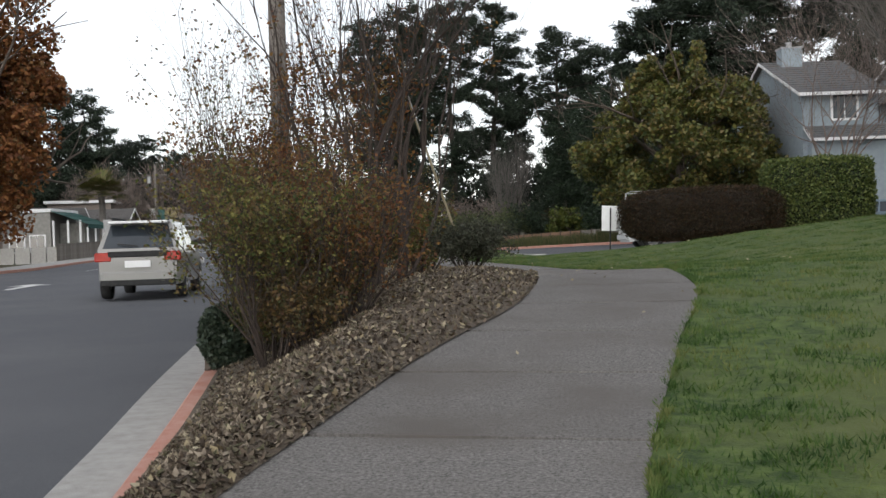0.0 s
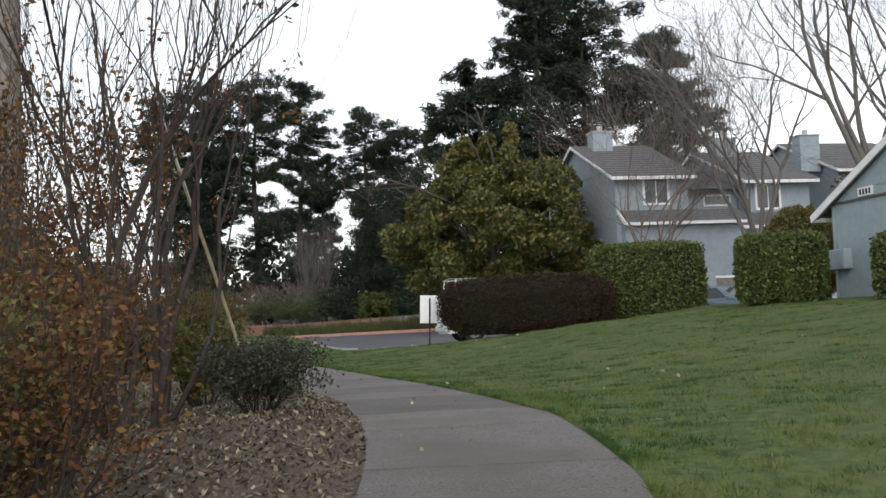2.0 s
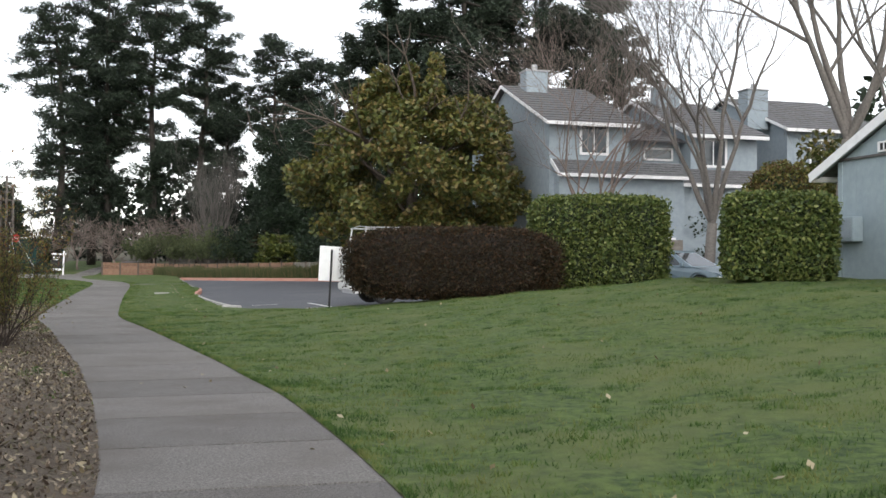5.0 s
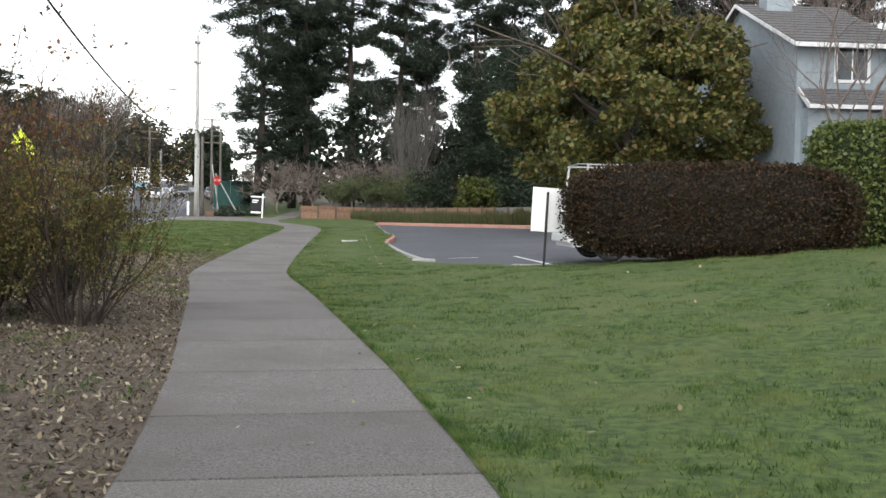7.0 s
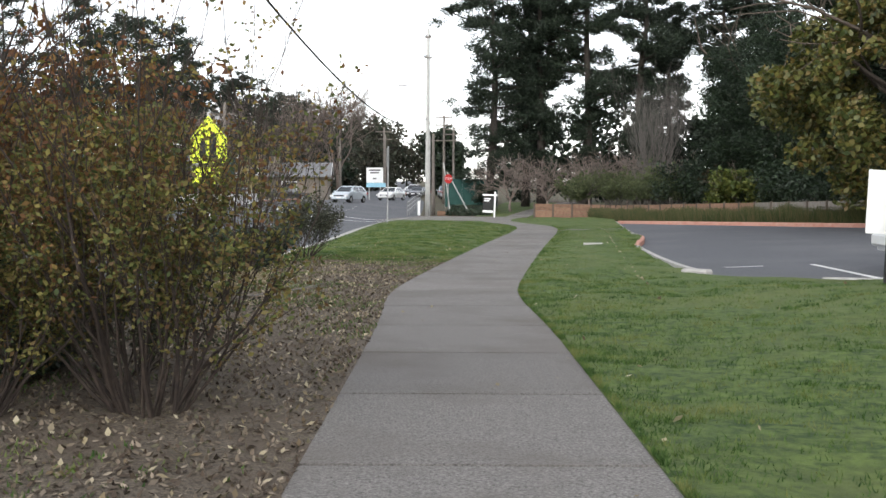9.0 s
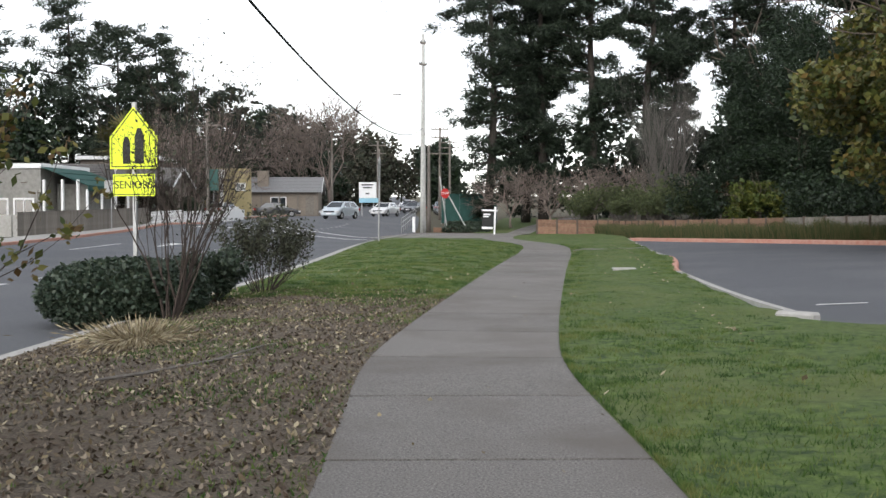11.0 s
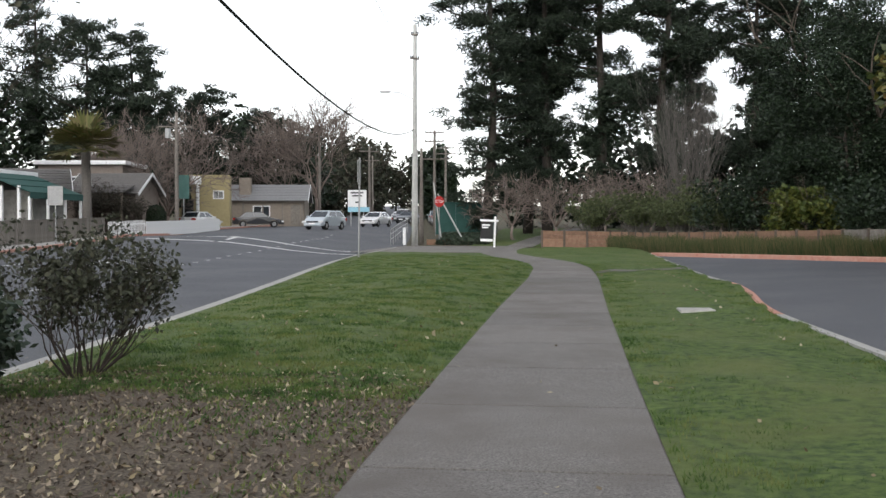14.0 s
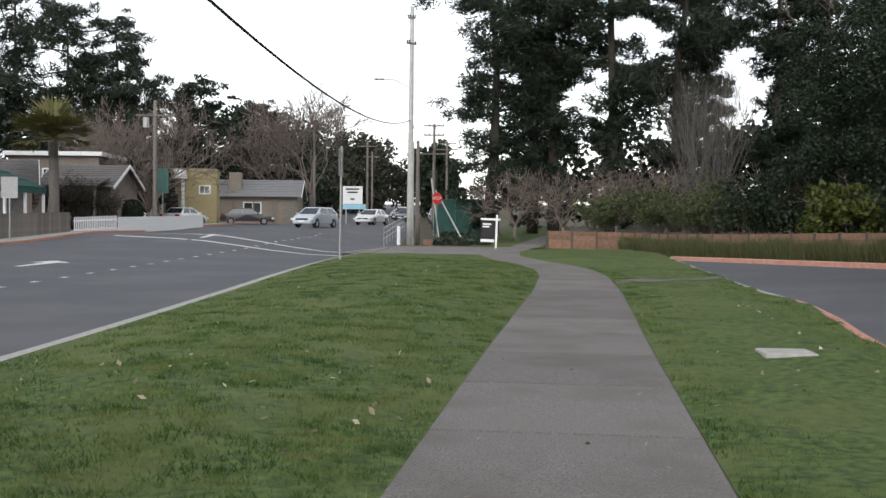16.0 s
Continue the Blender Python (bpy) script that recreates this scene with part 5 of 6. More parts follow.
for z0, w in ((3.25, 1.3), (2.95, 1.0), (2.3, 0.4)):
    part("text_bar", Shape().box(-w / 2, -0.012, z0, w / 2, -0.004, z0 + 0.14), DARK, pn)
part("lower_board", Shape().box(-0.95, 0, 1.4, 1.25, 0.2, 1.88, 0.01), SIGNBLUE, bb)

# railing, screen and planter at the crossing
rail = thing("pipe_railing", "grey pipe railing along the roadside pavement", "railing")
for i in range(9):
    y = 102.5 + 2.2 * i
    x = -13.3 - 0.11 * (y - 102.5)
    z = float(road_z(x, y)) + 0.1
    part("post", Shape().tube([(x, y, z - 0.1), (x, y, z + 1.05)], 0.03, 6), METAL, rail)
    if i:
        for h in (0.35, 0.7, 1.03):
            part("rail", Shape().tube([(px, py, pz + h), (x, y, z + h)], 0.025, 6), METAL, rail)
    px, py, pz = x, y, z
SCREEN = mat("dark_green_screen_cloth", (0.012, 0.05, 0.042), (0.02, 0.07, 0.06), 2, 0.8, 0.3, 12)
gsn = thing("fence_screen", "dark green cloth screen on a site fence", "screen", pose(-9.35, 112, 1.15))
for i in range(3):
    part("panel", Shape().grid(lambda U, V: (U, 0.03 * np.sin(U * 5 + V), V), np.linspace(-2.3 + 1.55 * i, -2.3 + 1.55 * (i + 1) - 0.01, 12), np.linspace(0.1, 2.55, 4)), SCREEN, gsn)
for i in range(4):
    part("post", Shape().tube([(-2.3 + 1.55 * i, 0.06, 0), (-2.3 + 1.55 * i, 0.06, 2.6)], 0.03, 6), METAL, gsn)
for a, b in (((-10.3, 106, 0.5), (-11.2, 108, 5.0)), ((-8.6, 106, 0.5), (-10.9, 108, 4.2))):
    tagged(part("brace_pole", Shape().tube([a, b], 0.05, 6), PALEPOLE), "pale leaning brace pole behind the stop sign", "pole")
pb = thing("timber_planter", "low rusty timber planter edge at the crossing", "planter")
for i in range(2):
    part("plank", Shape().box(-11.3 + 1.5 * i, 105.3, 0.45, -11.3 + 1.5 * i + 1.48, 105.4, 0.95, 0.01), REDWOOD, pb)
rng = np.random.default_rng(3)
ivy = rng.uniform((-10.6, 105.0, 0.6), (-7.0, 109.5, 1.0), (7000, 3))
ivy[:, 2] += 0.4 * smooth((ivy[:, 1] - 105.5) / 3)
tagged(part("ivy", Shape().leaves(ivy, 0.16), L_DARK), "low green ivy behind the planter edge", "ivy", kind="stuff")

# retaining fence round the car park
FENCE = [(-3.1, 101.0), (1.7, 99.4), (3.2, 93), (4.6, 87.2), (8.4, 78.2), (13.0, 67.2), (17.5, 60), (24, 54.5)]
fpts = np.array(FENCE)
farc = np.r_[0, np.cumsum(np.hypot(*np.diff(fpts, axis=0).T))]
rf = thing("retaining_fence", "low reddish timber retaining fence with dark posts", "fence")
n_f = int(farc[-1] / 1.5)
prev = None
for i in range(n_f + 1):
    s = farc[-1] * i / n_f
    x, y = (np.interp(s, farc, fpts[:, 0]), np.interp(s, farc, fpts[:, 1]))
    z = float(np.interp(x, (-2.4, 3, 15), (0.5, 0.42, 0.85)))
    part("post", Shape().box(x - 0.07, y - 0.09, z - 0.2, x + 0.07, y + 0.05, z + 1.13, 0.01), BARK, rf)
    if prev:
        for r in range(4):
            h = 0.05 + 0.26 * r
            part("plank", beam((prev[0], prev[1], prev[2] + h + 0.13), (x, y, z + h + 0.13), 0.05, 0.25), REDWOOD if x < 10 else GREYWOOD, rf)
    prev = (x, y, z)
bank = Shape().grid(lambda U, V: (np.interp(U, farc, fpts[:, 0]) + 0.1 + V * 0.5, np.interp(U, farc, fpts[:, 1]) + 0.1 + V * 3,
                                  np.interp(np.interp(U, farc, fpts[:, 0]), (-2.4, 3, 15), (0.5, 0.42, 0.85)) + 0.93 + 0.03 * V), np.linspace(0, farc[-1], 40), np.linspace(0, 6, 6))
tagged(part("planted_bank", bank, LITTER, shade=True), "raised brown planted bank behind the fence", "bank", kind="structure")
# reeds in front of the fence
s = rng.uniform(farc[1] + 0.4, farc[-1] - 2, 26000)
bx, by = np.interp(s, farc, fpts[:, 0]), np.interp(s, farc, fpts[:, 1])
o = rng.uniform(0.15, 0.9, len(s))
tall = 0.5 + 0.6 * np.array([0.5 + 0.5 * noise.noise(Vector((q * 0.6, 3, 1))) for q in s])
zb = np.interp(bx, (-2.4, 3, 15), (0.5, 0.42, 0.85))
tip = rng.normal(size=(len(s), 2)) * 0.14
base = np.c_[bx - 0.85 * o, by - 0.5 * o, zb]
v = np.stack([base, base + np.array([0.035, 0, 0]), base + np.c_[tip, tall * rng.uniform(0.6, 1.2, len(s))]], 1)
tagged(part("tall_grass", Shape().add(v.reshape(-1, 3), np.arange(3 * len(s)).reshape(-1, 3)), leafmat("dry_green_grass", [(0.03, 0.048, 0.014), (0.065, 0.08, 0.026), (0.13, 0.105, 0.05)])), "tall green grass in front of the timber fence", "grass", kind="stuff")

# valve cover, markings
vb = thing("valve_cover", "pale concrete utility cover set in the grass", "utility cover", pose(1.55, 49.85, float(lawn_z(1.55, 49.85)) + 0.02, 0, 0, 4))
part("lid", Shape().box(-0.26, -0.24, -0.03, 0.26, 0.24, 0.03, 0.01), KERB, vb)


def marking(name, pts, label, lot=False):
    """Flat paint on the asphalt inside the outline."""
    f = lot_z if lot else road_z
    v = [(x, y, float(f(x, y)) + 0.014) for x, y in pts]
    sh = Shape().add(v, np.array([list(range(len(v)))]))
    tagged(part(name, sh, PAINT), label, "road marking", kind="structure")


for i in range(34):
    y = 40 + 2.0 * i
    x = float(edge_x(y)) - 5.6
    marking("lane_dot", [(x, y), (x + 0.16, y), (x + 0.16, y + 0.35), (x, y + 0.35)], "worn white lane dot on the road")
for y0, off in ((70, 8.2), (92, 8.8), (31, 7.8)):
    x = float(edge_x(y0)) - off
    marking("road_arrow", [(x - 0.1, y0 - 2), (x + 0.12, y0 - 2), (x - 0.1, y0 + 0.6), (x + 0.25, y0 + 0.8), (x - 0.75, y0 + 1.7), (x - 0.95, y0 + 0.3), (x - 0.5, y0 + 0.5)], "white turn arrow painted on the road")
for y0 in (84.5, 88.3):
    x = float(edge_x(y0))
    for k in range(7):
        a, b = x - 0.5 - 2.0 * k, x - 0.5 - 2.0 * (k + 1)
        marking("crosswalk_line", [(a, y0 + 0.9 * k), (a, y0 + 0.9 * k + 0.4), (b, y0 + 0.9 * (k + 1) + 0.4), (b, y0 + 0.9 * (k + 1))], "white crosswalk line across the road")
for y0 in (64, 50):
    x = float(edge_x(y0)) - 11
    marking("lane_line", [(x, y0), (x + 0.12, y0), (x - 0.6, y0 + 6), (x - 0.72, y0 + 6)], "white lane line on the road")
marking("bay_line", [(5.86, 42.3), (5.98, 42.3), (6.28, 38.1), (6.14, 38.1)], "white parking bay line", True)
marking("bay_line", [(4.15, 41.85), (4.93, 42.0), (4.93, 42.12), (4.15, 41.97)], "short white parking bay line", True)
ap = Shape().grid(lambda U, V: (U, V, np.maximum(path_z(V) + 0.024, road_z(U, V) + 0.02)), np.linspace(-12.4, -5.2, 12), np.linspace(86, 103, 14))
tagged(part("pavement", ap, CONCRETE), "concrete pavement corner at the crossing", "pavement", kind="structure")


def strip_z(x, y):
    """Height of the grass strip, with its slight crown."""
    w = strip_right(y) - centre_x(y) - half(y)
    return lawn_z(x, y) + 0.03 * np.sin(np.pi * np.clip((x - centre_x(y) - half(y)) / w, 0, 1))


wk = Shape().grid(lambda U, V: (U, V + 0.9 * U, strip_z(U, V + 0.9 * U) + 0.012), np.linspace(0.1, 2.8, 20), np.linspace(62.4, 63.7, 6))
tagged(part("side_walk", wk, CONCRETE), "short concrete walk across the grass strip", "path", kind="structure")
ms = Shape().grid(lambda U, V: (U, V, np.interp(V, *PATHZ) + 0.0 + 0 * U), np.linspace(-8, 3, 12), np.linspace(101.5, 132, 16))
tagged(part("far_lawn", ms, TURF), "green grass beside the far path", "lawn", kind="structure")

# ---------------------------------------------------------------- far side of the road
STUCCO = mat("tan_stucco", (0.2, 0.17, 0.14), (0.26, 0.22, 0.18), 4, 0.9, 0.2, 30)
YELLOW = mat("yellow_stucco", (0.3, 0.25, 0.13), (0.37, 0.31, 0.17), 4, 0.9, 0.2, 30)
BROWNWALL = mat("brown_house_wall", (0.17, 0.14, 0.12), (0.22, 0.185, 0.16), 4, 0.9, 0.2, 30)
GREYROOF = mat("grey_roofing", (0.17, 0.17, 0.175), (0.25, 0.25, 0.255), 8, 0.85, 0.3, 30)
CREAM = mat("cream_stucco", (0.2, 0.195, 0.18), (0.3, 0.29, 0.27), 4, 0.9, 0.2, 30)
AWN = mat("green_awning_cloth", (0.008, 0.05, 0.042), (0.014, 0.07, 0.058), 3, 0.7)


def gabled(label, x, y, z, rot, w, d, eave, rise, wall_m, roof_m, wins=(), door=None, porch=False, name="house"):
    """A house with its ridge along local x; its front looks to -y."""
    ob = thing(name, label, "house", pose(x, y, z, 0, 0, rot))
    sh = Shape()
    prof = [(-d / 2, -0.3), (d / 2, -0.3), (d / 2, eave), (0, eave + rise), (-d / 2, eave)]
    sh.add([(a, b, c) for a in (-w / 2, w / 2) for b, c in prof], [(0, 1, 6, 5), (1, 2, 7, 6), (2, 3, 8, 7), (3, 4, 9, 8), (4, 0, 5, 9)])
    sh.f.append(np.array([[4, 3, 2, 1, 0]]))
    sh.f.append(np.array([[5, 6, 7, 8, 9]]))
    part("wall", sh, wall_m, ob)
    s = rise / (d / 2)
    for sg_ in (-1, 1):
        ye = sg_ * (d / 2 + 0.5)
        ze = eave - 0.5 * s + 0.05
        part("roof", course_roof((-w / 2 - 0.4, ye, ze), (w / 2 + 0.4, ye, ze), (w / 2 + 0.4, 0, eave + rise + 0.05), (-w / 2 - 0.4, 0, eave + rise + 0.05), 10), roof_m, ob)
        for e in (-w / 2 - 0.42, w / 2 + 0.42):
            part("rake_board", beam((e, ye, ze - 0.03), (e, 0, eave + rise + 0.02), 0.05, 0.2), WHITE, ob)
    for a, b, ww, hh in wins:
        window(ob, pose(a + ww, -d / 2 - 0.005, b, 0, 0, 180), ww, hh)
    if door is not None:
        part("door", Shape().box(door, -d / 2 - 0.05, 0, door + 0.95, -d / 2 + 0.02, 2.05, 0.01), GREYWOOD, ob)
    if porch:
        part("porch_roof", course_roof((-w / 2, -d / 2 - 2.2, 2.3), (w / 2, -d / 2 - 2.2, 2.3), (w / 2, -d / 2, 2.9), (-w / 2, -d / 2, 2.9), 5), roof_m, ob)
        for a in (-w / 2 + 0.2, 0, w / 2 - 0.2):
            part("porch_post", Shape().box(a - 0.07, -d / 2 - 2.1, -0.2, a + 0.07, -d / 2 - 1.96, 2.3), STUCCO, ob)
    return ob


def flat_block(label, x, y, z, rot, w, d, h, wall_m, wins=(), fascia=WHITE, over=0.3, name="building"):
    ob = thing(name, label, "building", pose(x, y, z, 0, 0, rot))
    part("wall", Shape().box(-w / 2, -d / 2, -0.3, w / 2, d / 2, h), wall_m, ob)
    part("roof_slab", Shape().box(-w / 2 - over, -d / 2 - over, h, w / 2 + over, d / 2 + over, h + 0.3, 0.02), fascia, ob)
    for a, b, ww, hh in wins:
        window(ob, pose(a + ww, -d / 2 - 0.005, b, 0, 0, 180), ww, hh)
    return ob


flat_block("brown two-storey building with white flat roof edge", -38.5, 110.5, 1.5, 10, 6.3, 6, 5.0, BROWNWALL, ((-0.7, 3.3, 1.1, 0.75),))
gabled("small brown cottage with a porch behind the picket fence", -34.9, 107.0, 1.9, 2, 4.8, 4.4, 2.5, 1.3, BROWNWALL, SHINGLE, ((-1.8, 0.9, 1.0, 1.0),), 0.4, True)
gabled("low brown bungalow with a shingle roof", -38.5, 97.5, 1.3, 30, 8, 6, 2.8, 1.5, BROWNWALL, SHINGLE, ((-3, 1.0, 1.2, 1.1), (1, 1.0, 1.2, 1.1)), 2.6)
yb_ = flat_block("yellow stucco building with white entrance columns", -35.4, 126.5, 2.0, 18, 4.6, 6, 4.2, YELLOW, ((0.9, 2.4, 0.8, 0.6),), fascia=YELLOW, over=0.03)
for a in (-2.3, -0.5):
    part("column", Shape().tube([(a, -3.4, 0), (a, -3.4, 0.4), (a, -3.4, 3.6)], [0.3, 0.17, 0.15], 10), WHITE, yb_)
part("entrance_roof", Shape().box(-2.6, -3.7, 3.6, -0.2, -2.95, 4.35, 0.03), WHITE, yb_)
part("door", Shape().box(-1.9, -3.06, 0, -0.9, -2.98, 2.3), DARK, yb_)
gb = gabled("low grey shop with a wide pale roof", -34.2, 141.5, 2.0, 12, 8.4, 8, 2.6, 1.6, STUCCO, GREYROOF, ((-1.0, 0.9, 1.6, 1.0),), 2.8, name="shop")
for k in range(5):
    part("eave_post", Shape().box(-4.1 + 2 * k, -4.35, -0.2, -3.98 + 2 * k, -4.23, 2.3), GREYWOOD, gb)
part("chimney", Shape().box(-2.6, -3.0, 2.4, -1.4, -1.8, 4.9, 0.02), STUCCO, gb)
aw = flat_block("pale shop with a flat parapet and dark green awning", -34.6, 88.5, 0.75, 0, 4.0, 6, 4.0, CREAM, ((-1.4, 0.8, 1.2, 1.3), (0.3, 0.8, 1.2, 1.3)), over=0.12)
part("awning", course_roof((5.2, 2.6, 2.9), (5.2, -3.2, 2.9), (2.05, -3.2, 4.1), (2.05, 2.6, 4.1), 3, 0.05), AWN, aw, "dark green awning")
part("awning_valance", Shape().box(5.16, -3.2, 2.6, 5.2, 2.6, 2.9), AWN, aw)
for b in (-3.1, -1.2, 0.7, 2.5):
    part("awning_post", Shape().box(5.02, b - 0.06, -0.2, 5.14, b + 0.06, 2.7), WHITE, aw)
part("side_wall", Shape().box(2.1, -1.2, -0.2, 4.2, 2.4, 3.1), CREAM, aw)
for a in (2.2, 3.4, 4.4):
    part("porch_post", Shape().box(a, -3.15, -0.2, a + 0.14, -3.0, 3.3), WHITE, aw)
for a in (-1.9, -0.6, 0.7, 2.0, 3.3):
    part("porch_panel", Shape().box(a, -3.95, -0.2, a + 1.2, -3.87, 1.15, 0.01), KERB, aw)

for i, (x, y, h, w) in enumerate(((-35.2, 103.2, 2.4, 3.0), (-33.4, 102.6, 2.6, 3.0), (-36.6, 101.0, 2.5, 3.0), (-31.9, 103.4, 2.0, 2.2))):
    shrub(x, y, h, w, L_WOOD, 2600, 0.07, 180 + i, "brown twiggy bush in the cottage garden", 22, 3, z=1.5, low=0.1, thick=0.02)
hedge(-30.75, 104.6, 1.3, 1.3, 1.9, 0, L_OAK, 5000, 0.08, 185, "rounded dark green bush beside the cottage", 2.4, "round_bush", z=1.5)

# fences along the far pavement
def plank_fence(name, label, a, b, z0, z1, h, w, gap, material, pointed=False):
    ob = thing(name, label, "fence")
    a, b = np.array(a, float), np.array(b, float)
    L = np.linalg.norm(b - a)
    n = int(L / (w + gap))
    rot = math.degrees(math.atan2(b[1] - a[1], b[0] - a[0]))
    m = pose(a[0], a[1], 0, 0, 0, rot)
    if pointed:
        me = plate_shape([(0, 0), (w, 0), (w, h - w * 0.5), (w / 2, h), (0, h - w * 0.5)], 0.02).mesh("picket", material)
    else:
        me = Shape().box(0, -0.012, 0, w, 0.012, h).mesh("board", material)
    for i in range(n):
        part("picket" if pointed else "board", me, None, ob, at=m @ pose(i * (w + gap), 0, z0 + (z1 - z0) * i / n + 0.03, 0, 0, 0))
    for f in (0.25, 0.75):
        part("rail", Shape().add(Shape().turned(np.array([(0, 0.014, z0 + h * f), (L, 0.014, z1 + h * f), (L, 0.06, z1 + h * f), (0, 0.06, z0 + h * f), (0, 0.014, z0 + h * f + 0.09), (L, 0.014, z1 + h * f + 0.09), (L, 0.06, z1 + h * f + 0.09), (0, 0.06, z0 + h * f + 0.09)]), m), [(0, 1, 2, 3), (4, 7, 6, 5), (0, 4, 5, 1), (2, 6, 7, 3), (1, 5, 6, 2), (0, 3, 7, 4)]), material, ob)
    return ob


plank_fence("board_fence", "weathered grey board fence along the far pavement", (-28.6, 76.0), (-28.6, 92.3), 0.75, 1.12, 1.25, 0.19, 0.012, GREYWOOD)
plank_fence("picket_fence", "white picket fence along the far pavement", (-28.55, 92.5), (-28.2, 97.0), 1.12, 1.25, 1.0, 0.09, 0.09, WHITE, True)
plank_fence("white_fence", "low white board fence along the far pavement", (-28.2, 97.1), (-28.7, 112), 1.2, 1.42, 0.95, 0.24, 0.006, WHITE)
xe = lambda V: edge_x(V) - np.interp(V, (-30, 60, 90, 110, 146, 255), (14, 15, 16, 16, 14, 13))
pv = Shape().grid(lambda U, V: (xe(V) - U * 2.6, V, road_z(xe(V), V) + 0.13 + 0 * U), np.linspace(0, 1, 4)[::-1], np.linspace(-20, 150, 100))
tagged(part("far_pavement", pv, KERB), "pale concrete pavement on the far side of the road", "pavement", kind="structure")
yk = np.linspace(-20, 150, 100)
kerb("far_kerb", xe(yk)[::-1], yk[::-1], road_z(xe(yk), yk)[::-1], REDKERB, "far kerb with patches of red paint")

# palm and trees of the far side
pm = thing("palm_tree", "stout palm tree with drooping fan leaves", "tree", pose(-32.0, 96.5, 1.4))
part("trunk", Shape().tube([(0, 0, 0), (0.1, 0, 2), (0, 0.05, 5.4)], [0.4, 0.3, 0.28], 10), GREYBARK, pm)
rng = np.random.default_rng(9)
for i in range(44):
    a, el = rng.uniform(0, 6.28), rng.uniform(-0.45, 1.4)
    d = np.array([np.cos(a) * np.cos(el), np.sin(a) * np.cos(el), np.sin(el)])
    c = np.array([0, 0, 5.5]) + d * 1.3
    side = np.cross(d, (0, 0, 1.0))
    side /= np.linalg.norm(side) + 1e-9
    sh = Shape().tube([(0, 0, 5.4), c], 0.025, 4)
    for t in np.linspace(-1.1, 1.1, 13):
        e = c + (d * np.cos(t) + side * np.sin(t)) * rng.uniform(1.2, 1.7) + np.array([0, 0, -0.25 * abs(t) - 0.05])
        w = np.cross(e - c, d + 0.01) * 0 + (side * np.cos(t) - d * np.sin(t)) * 0.09
        sh.add([c, c + (e - c) * 0.55 + w, e, c + (e - c) * 0.55 - w], [(0, 1, 2, 3)])
    part("frond", sh, L_PALM, pm)
REDTWIG = mat("reddish_bare_twigs", (0.14, 0.109, 0.094), (0.225, 0.18, 0.158), 6, 0.9)
bare_tree(-33.6, 113.5, 10.5, 101, "spreading bare brown tree behind the white fence", 7, 0.75, 5, 1.5, REDTWIG, 0.16, fork=0.12, fine=0.016)
bare_tree(-38.0, 117, 9.5, 105, "spreading bare brown tree behind the houses", 6, 0.75, 5, 1.5, REDTWIG, 0.15, fork=0.12, fine=0.016)
bare_tree(-30.0, 146, 13, 102, "bare brown street tree beyond the crossing", 6, 0.65, 5, 2.2, REDTWIG, 0.2, fine=0.022)
bare_tree(-36, 152, 12, 103, "bare brown street tree beyond the crossing", 5, 0.65, 5, 2.2, REDTWIG, 0.2, fine=0.022)
for i, (x, y, h, w) in enumerate([(-47, 126, 20, 5.0), (-54, 130, 24, 5.5), (-46.5, 136, 21, 4.6), (-60, 122, 22, 5.5), (-42, 128, 15, 3.6), (-43, 146, 16, 4.5), (-41, 160, 15, 4.2)]):
    pine(x, y, h, w, 110 + i, "dark fir behind the houses across the road", n=13000, bare=0.05, leaf=0.14, z=1.5)
broadleaf(-22.3, 50, 15, 4.1, 4.1, L_ORANGE, 40000, 0.17, 121, "tall rusty-orange autumn tree across the road", low=0.08, k=80, spread=1.1, z=0.2)
for i, (x, y, h, r) in enumerate([(-34, 70, 7, 3.6), (-41, 84, 9, 5), (-44, 100, 9, 5), (-50, 108, 10, 5), (-37, 118, 8, 4)]):
    broadleaf(x, y, h, r, r, L_WOOD if i % 2 else L_OAK, 12000, 0.26, 130 + i, "broad tree behind the houses across the road", low=0.1, k=40, spread=1.3, z=1.2)

# trees by the houses
bare_tree(21.6, 45.3, 13.5, 140, "bare grey tree with arching limbs behind the hedges", 5, 0.5, 6, 0.8, GREYBARK, 0.21, fork=0.2)
bare_tree(22.6, 39.0, 15, 141, "tall bare grey tree beside the house", 5, 0.48, 6, 0.9, GREYBARK, 0.24, (0.3, 0), 0.34)
bare_tree(26.5, 40, 15, 142, "bare grey tree behind the house", 5, 0.5, 5, 0.9, GREYBARK, 0.18)
bare_tree(31.5, 38, 16, 146, "bare grey tree behind the house roof", 5, 0.5, 5, 0.9, GREYBARK, 0.18)
bare_tree(18.6, 49.5, 10.5, 143, "small bare purple-brown tree before the townhouses", 6, 0.6, 5, 0.8, REDTWIG, 0.13, fork=0.2)
bare_tree(29, 75, 17, 147, "bare tree behind the townhouses", 5, 0.6, 5, 0.8, REDTWIG, 0.2)
broadleaf(25.5, 43, 6, 2.0, 2.0, L_MAG, 7000, 0.16, 144, "dark green tree behind the house", low=0.1, k=30, spread=0.8, z=0.9)
